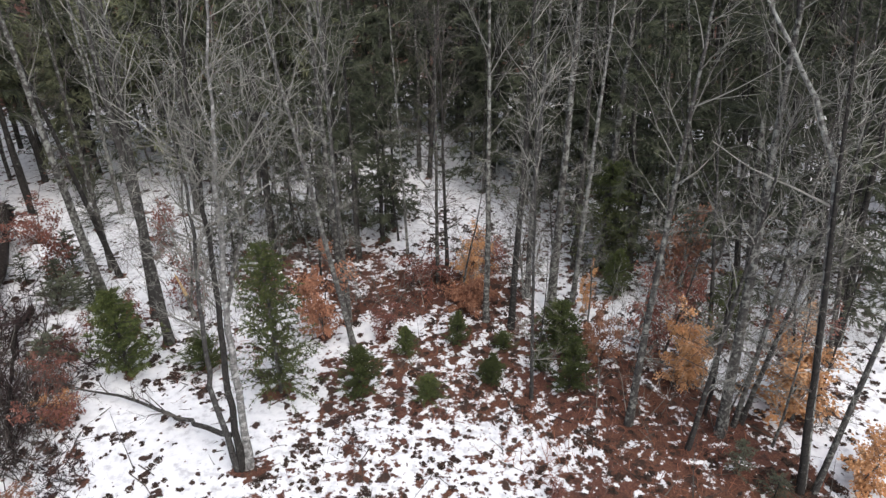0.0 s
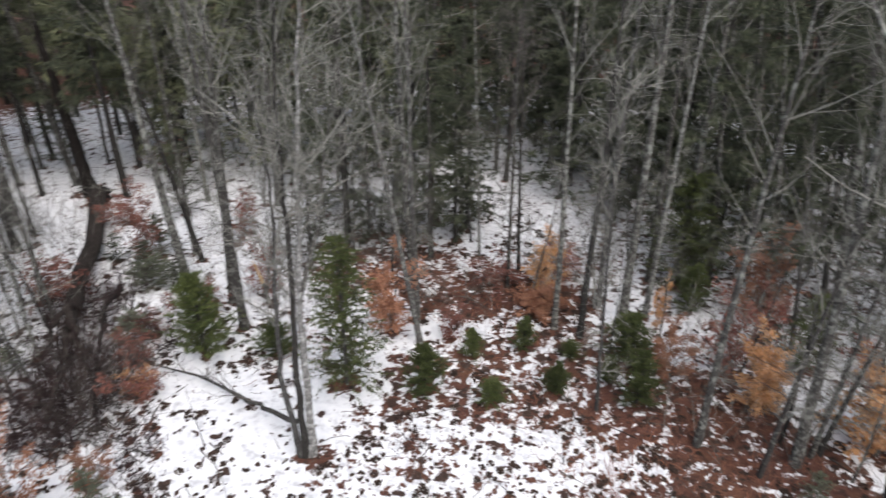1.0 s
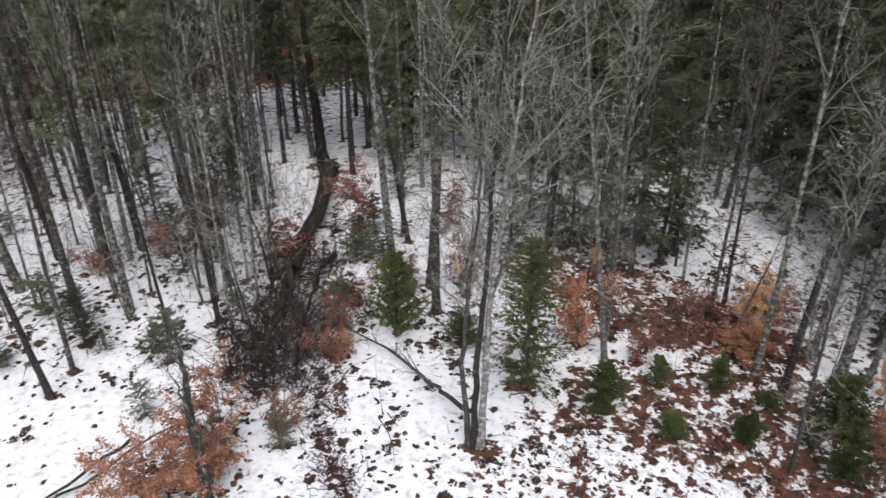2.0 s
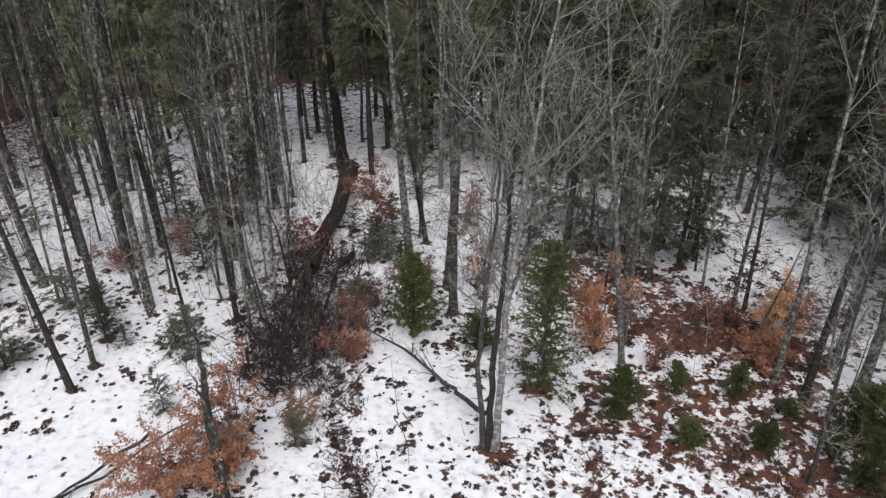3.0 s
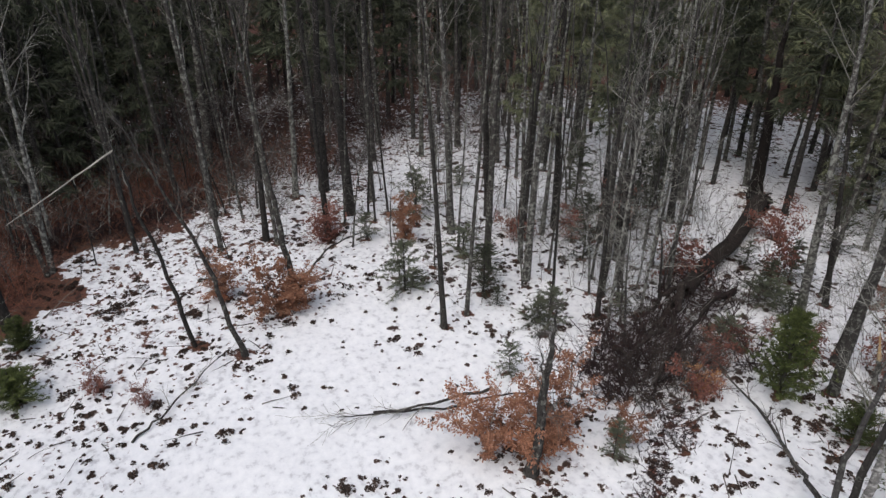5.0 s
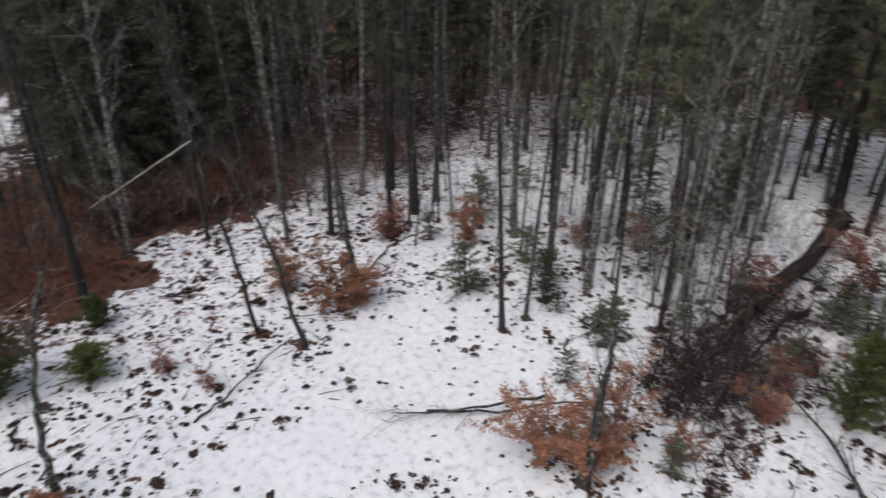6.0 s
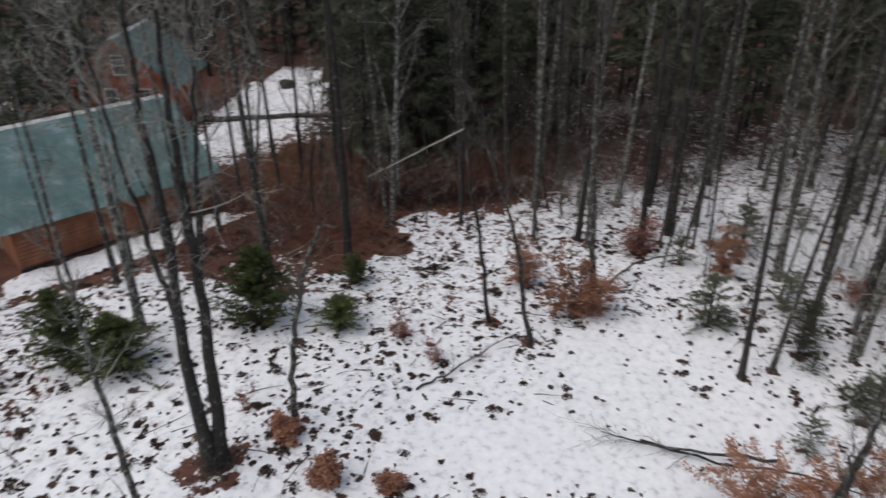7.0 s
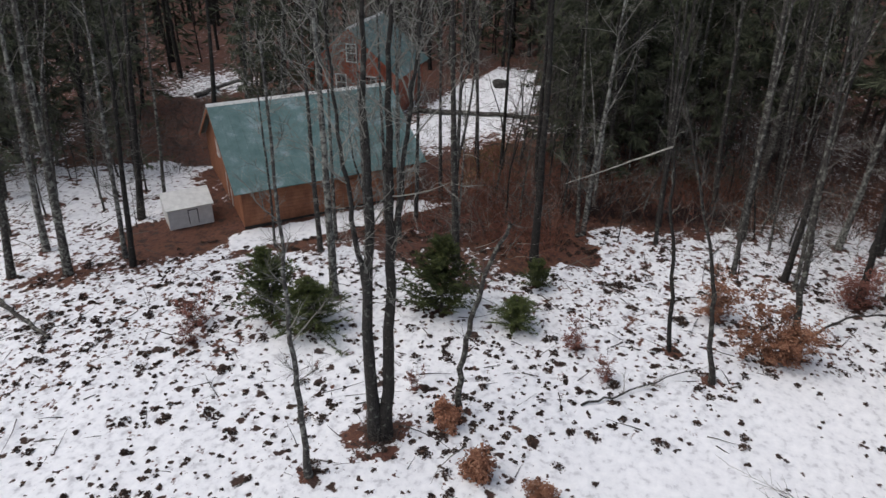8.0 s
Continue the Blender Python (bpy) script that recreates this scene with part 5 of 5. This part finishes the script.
# ---- undergrowth ----
def thicket(name, label, places, stems, height, mat, seed, lean=0.45, thick=0.012):
    """A tangle of thin arching shoots over several places: x, y, spread."""
    rr = np.random.default_rng(seed)
    geos = []
    for x, y, a in places:
        n = int(stems * a * a)
        p = rr.normal(0, a * 0.5, (n, 2)) + (x, y)
        st = np.concatenate([p, ground_z(p[:, 0], p[:, 1])[:, None] - 0.05], axis=1)
        wy = rr.normal(0, lean, (n, 3)) * (1, 1, 0) + (0, 0, 1)
        ln = height * rr.uniform(0.4, 1.2, n)
        P = grow(rr, st, wy, ln, 5, -0.08, 0.16)
        R = taper(thick * rr.uniform(0.6, 1.7, n), np.full(n, 0.004), 5)
        geos.append(tubes(P, R, 3))
        s2, w2, r2, _ = sprout(rr, P, R, 4, 0.3, 1.0, 0.6, 0.25)
        T = grow(rr, s2, w2, height * rr.uniform(0.12, 0.35, len(s2)), 2, 0.02, 0.15)
        geos.append(tubes(T, taper(np.full(len(s2), 0.008), np.full(len(s2), 0.003), 2), 3))
    return tagged(new(name, make_mesh(name, join(*geos), mat)), label, "undergrowth", kind="stuff")


thicket("brush", "dark red-brown leafless brush", [(-38, -2, 2.6), (-36.5, -7, 3), (-40.5, 0, 4), (-39.5, 2.5, 2.5), (-41.5, 5, 3.5), (-32.4, -7, 2.5), (-42, -5, 4), (-44, 3, 4), (-41, 10, 4), (-31.4, -6.0, 1.8), (-35, -11, 3)], 24, 1.9, BRUSH, 21, 0.55, 0.014)
# added saplings whose near-black colour stands in for the wood's dim haze
thicket("brush", "bare saplings coloured near black as shade deep under the trees", [(-42, 8, 5), (-46, 14, 6), (-44, -2, 5), (-48, 4, 6), (-50, -4, 5), (-40, 24, 4), (-52, 10, 6)], 8, 4.6, BRUSH_DARK, 28, 0.25)
thicket("brush", "orange-brown dry brush at the edge of the yard", [(-38, -8, 3), (-42, -10, 3.5), (-36, -10.5, 2.2), (-38.4, 0.6, 1.8), (-31, -7, 1.6), (-40, -3, 2.5), (-34, -9, 2.2), (-39.5, -9.5, 2.2), (-33, -6.5, 1.8), (-31, -11.5, 1.8)], 30, 1.0, LEAF_RED, 25, 0.8)
thicket("brush", "olive and tan dead grass at the edge of the field", [(-42.4, -11.6, 2.0), (-40.6, -11.0, 1.6), (-43.6, -10.6, 1.6), (-39, -9.4, 1.8), (-37.4, -11.4, 1.6), (-41.6, -8.6, 1.5)], 55, 0.8, GRASS_OLIVE, 29, 0.8)
# stems added along the hollow, their near-black colour standing in for its shadow
thicket("brush", "near-black stems added as shade in a hollow at the edge of the snow", [(-35.8, -4.4, 1.2), (-35.9, -2.6, 1.2), (-36.4, -0.8, 1.4), (-36.8, 1.2, 1.4), (-37.6, 3.0, 1.3)], 60, 1.2, BRUSH_DARK, 30, 0.7, 0.016)
# maroon scrub; its colour is also darkened for the shadows along the yard
thicket("brush", "maroon leafless scrub, darkened for shade, at the edge of the yard", [(-37, -4, 2.6), (-39, -1, 3), (-41, 3, 3), (-35, -7.5, 2.2), (-42, 7.5, 3), (-40, 11.5, 2.6), (-39.5, 14, 2), (-46, 8, 3.5), (-50, 15, 3), (-45, 18, 2.4)], 26, 1.6, BRUSH_DARK, 34, 0.6, 0.014)
thicket("brush", "tangle of dark brown brush round the fallen trunk", [(-15.4, 17.0, 1.5), (-14.2, 14.9, 1.1), (-16.4, 18.8, 1.3), (-17.4, 20.6, 1.1), (-14.4, 18.4, 0.9), (-14.8, 16.0, 1.4), (-15.6, 14.4, 1.2), (-16.6, 16.4, 1.3), (-18.4, 22.6, 1.2), (-17.0, 22.8, 1.0), (-15.6, 21.4, 0.8), (-16.6, 25.2, 0.8), (-13.2, 20.4, 0.8)], 46, 1.9, BRUSH_DARK, 22, 0.8, 0.022)
thicket("brush", "brown leafless brush grown through the broken limbs", [(-15.0, 16.6, 1.8), (-13.6, 15.2, 1.4), (-16.4, 18.6, 1.5), (-14.2, 18.8, 1.3), (-13.4, 17.4, 1.2)], 26, 2.1, TWIG_DARK, 35, 0.7, 0.014)
# leaf-choked ditch; the dense near-black stems also paint in its shade
thicket("brush", "leaf-choked stems in a snowy ditch, coloured dark for its shade", [(-12.6, 15.8, 0.8), (-12.0, 14.6, 0.7), (-11.3, 13.6, 0.7), (-10.4, 12.8, 0.7), (-9.4, 12.0, 0.9), (-11.6, 15.2, 0.6), (-3.4, 17.4, 0.5), (-2.9, 16.2, 0.5), (-12.3, 15.2, 0.4), (-11.8, 14.1, 0.4), (-10.9, 13.2, 0.4), (-9.9, 12.4, 0.5), (-9.0, 11.7, 0.5)], 240, 0.35, BRUSH_DARK, 26, 1.2, 0.016)
thicket("brush", "dark leafless undergrowth beside the drive", [(-36, -32, 2.6), (-40, -35, 3), (-45, -37, 3), (-33, -29.5, 1.6), (-47, -42, 3), (-38, -40, 2.6)], 16, 1.5, TWIG_DARK, 33, 0.7)
thicket("brush", "grey tangled bare shrubs in the yard", [(-38, -4, 3), (-41, 2, 4), (-34, -8, 3), (-36, 7, 3), (-30, -9.5, 2)], 9, 2.8, TWIG, 27, 0.5)
thicket("brush", "low dead fern and bramble stems among the leaves", [(7, 18, 3.4), (3.6, 16.2, 2), (8.5, 14.6, 2.4), (-1, 25, 3), (-4, 26, 2.5), (1, 19, 2.5), (-31, -14, 2), (-27, -8.8, 1.6), (-8, 21, 2)], 22, 0.6, BRUSH, 24, 0.9)
thicket("brush", "thin grey bare saplings under the trees", [(-9, 24, 3), (-12, 28, 4), (8, 20, 3), (11, 24, 4), (3, 28, 3), (-20, 20, 3), (-26, 20, 4), (-24, 27, 5), (-8, 30, 4), (-2, 25, 2)], 9, 2.4, TWIG, 23, 0.3)


thicket("brush", "thin dead shoots round the foot of the forked tree", [(-15.7, -7.75, 0.6), (-15.9, -7.4, 0.5), (-17.7, -5.6, 0.35)], 120, 0.75, TWIG_DARK, 36, 0.6, 0.011)


def tussocks():
    """Rounded tufts of dead fern and leaves that stick out of the snow."""
    rr = np.random.default_rng(31)
    n = 60000
    d = np.sqrt(rr.uniform(9.0 ** 2, 34.0 ** 2, n))
    az = np.radians(rr.uniform(-40, 150, n))
    x, y = -d * np.sin(az), d * np.cos(az)
    v = litter(x, y)
    clump = 0.5 + 0.5 * np.sin(x * 1.3 + 1.5 * np.sin(y * 0.7)) * np.sin(y * 1.1 + 1.2 * np.sin(x * 0.9))
    keep = rr.uniform(0, 1, n) < np.clip((v - 0.02) * 0.6, 0, 0.15) * clump
    x, y = x[keep], y[keep]
    size = np.minimum(rr.gamma(1.1, 0.062, len(x)) + 0.04, 0.34)
    lobes = np.repeat(np.arange(len(x)), rr.integers(1, 4, len(x)))
    size = size[lobes] * rr.uniform(0.5, 1.0, len(lobes))
    foot = np.stack([x[lobes], y[lobes], ground_z(x[lobes], y[lobes]) - 0.01], axis=1) + rr.normal(0, 0.8, (len(lobes), 3)) * size[:, None] * (1, 1, 0)
    k = np.clip((size * 230).astype(int), 12, 46)
    big = np.repeat(size, k)
    turn, far = rr.uniform(0, 2 * np.pi, len(big)), rr.uniform(0, 1, len(big)) ** 0.7
    off = np.stack([np.cos(turn) * far * big, np.sin(turn) * far * big, (1 - far * far) * big * 0.5], axis=1)
    wy = rr.normal(0, 1, off.shape) * (1, 1, 0.35)
    ln = rr.uniform(0.07, 0.13, len(big))
    geo = blades(rr, np.repeat(foot, k, axis=0) + off - unit(wy) * ln[:, None] * (0.5, 0.5, 0.1), wy, ln, ln * 0.75, 0.1)
    return tagged(new("tussocks", make_mesh("tussocks", geo, TUSSOCK)), "tufts of dead brown fern and leaves in the snow", "undergrowth", kind="stuff")


tussocks()


def debris():
    """Dead sticks that lie on the snow under the trees."""
    rr = np.random.default_rng(41)
    n = 5200
    d, az = np.sqrt(rr.uniform(14.0 ** 2, 52.0 ** 2, n)), np.radians(rr.uniform(-42, 150, n))
    x, y = -d * np.sin(az), d * np.cos(az)
    v = litter(x, y)
    keep = (rr.uniform(0, 1, n) < np.clip((v - 0.12) * 2.2, 0, 0.7)) & np.array([not (a < -25 and -28 < b < -12) for a, b in zip(x, y)])
    x, y = x[keep], y[keep]
    n = len(x)
    turn = rr.uniform(0, 2 * np.pi, n)
    st = np.stack([x, y, ground_z(x, y) + 0.02], axis=1)
    wy = np.stack([np.cos(turn), np.sin(turn), rr.uniform(0, 0.16, n)], axis=1)
    P = grow(rr, st, wy, rr.gamma(2.0, 0.45, n) + 0.3, 4, -0.03, 0.1)
    R = taper(rr.uniform(0.01, 0.032, n), np.full(n, 0.006), 4)
    return tagged(new("dead_sticks", make_mesh("dead_sticks", tubes(P, R, 3), TWIG_DARK)), "dead brown sticks lying on the snow", "undergrowth", kind="stuff")


debris()

# ---- the melted rings of leaves at the foot of each plant, and the ground's cover ----
for bx, by, br in BASES:
    if br <= 0 or math.hypot(bx, by) > 48:
        continue
    i0, i1 = np.searchsorted(gx, (bx - 2 * br - 0.3, bx + 2 * br + 0.3))
    j0, j1 = np.searchsorted(gy, (by - 2 * br - 0.3, by + 2 * br + 0.3))
    q = np.hypot(X[j0:j1, i0:i1] - bx, Y[j0:j1, i0:i1] - by) / br + 1.6 * wobble(X[j0:j1, i0:i1] * 1.7, Y[j0:j1, i0:i1] * 1.7)
    LIT[j0:j1, i0:i1] = np.maximum(LIT[j0:j1, i0:i1], 0.58 * (1 - smooth(q, 0.6, 1.8)))
cover = ground.data.attributes.new("litter", "FLOAT", "POINT")
cover.data.foreach_set("value", LIT.ravel().astype(np.float32))
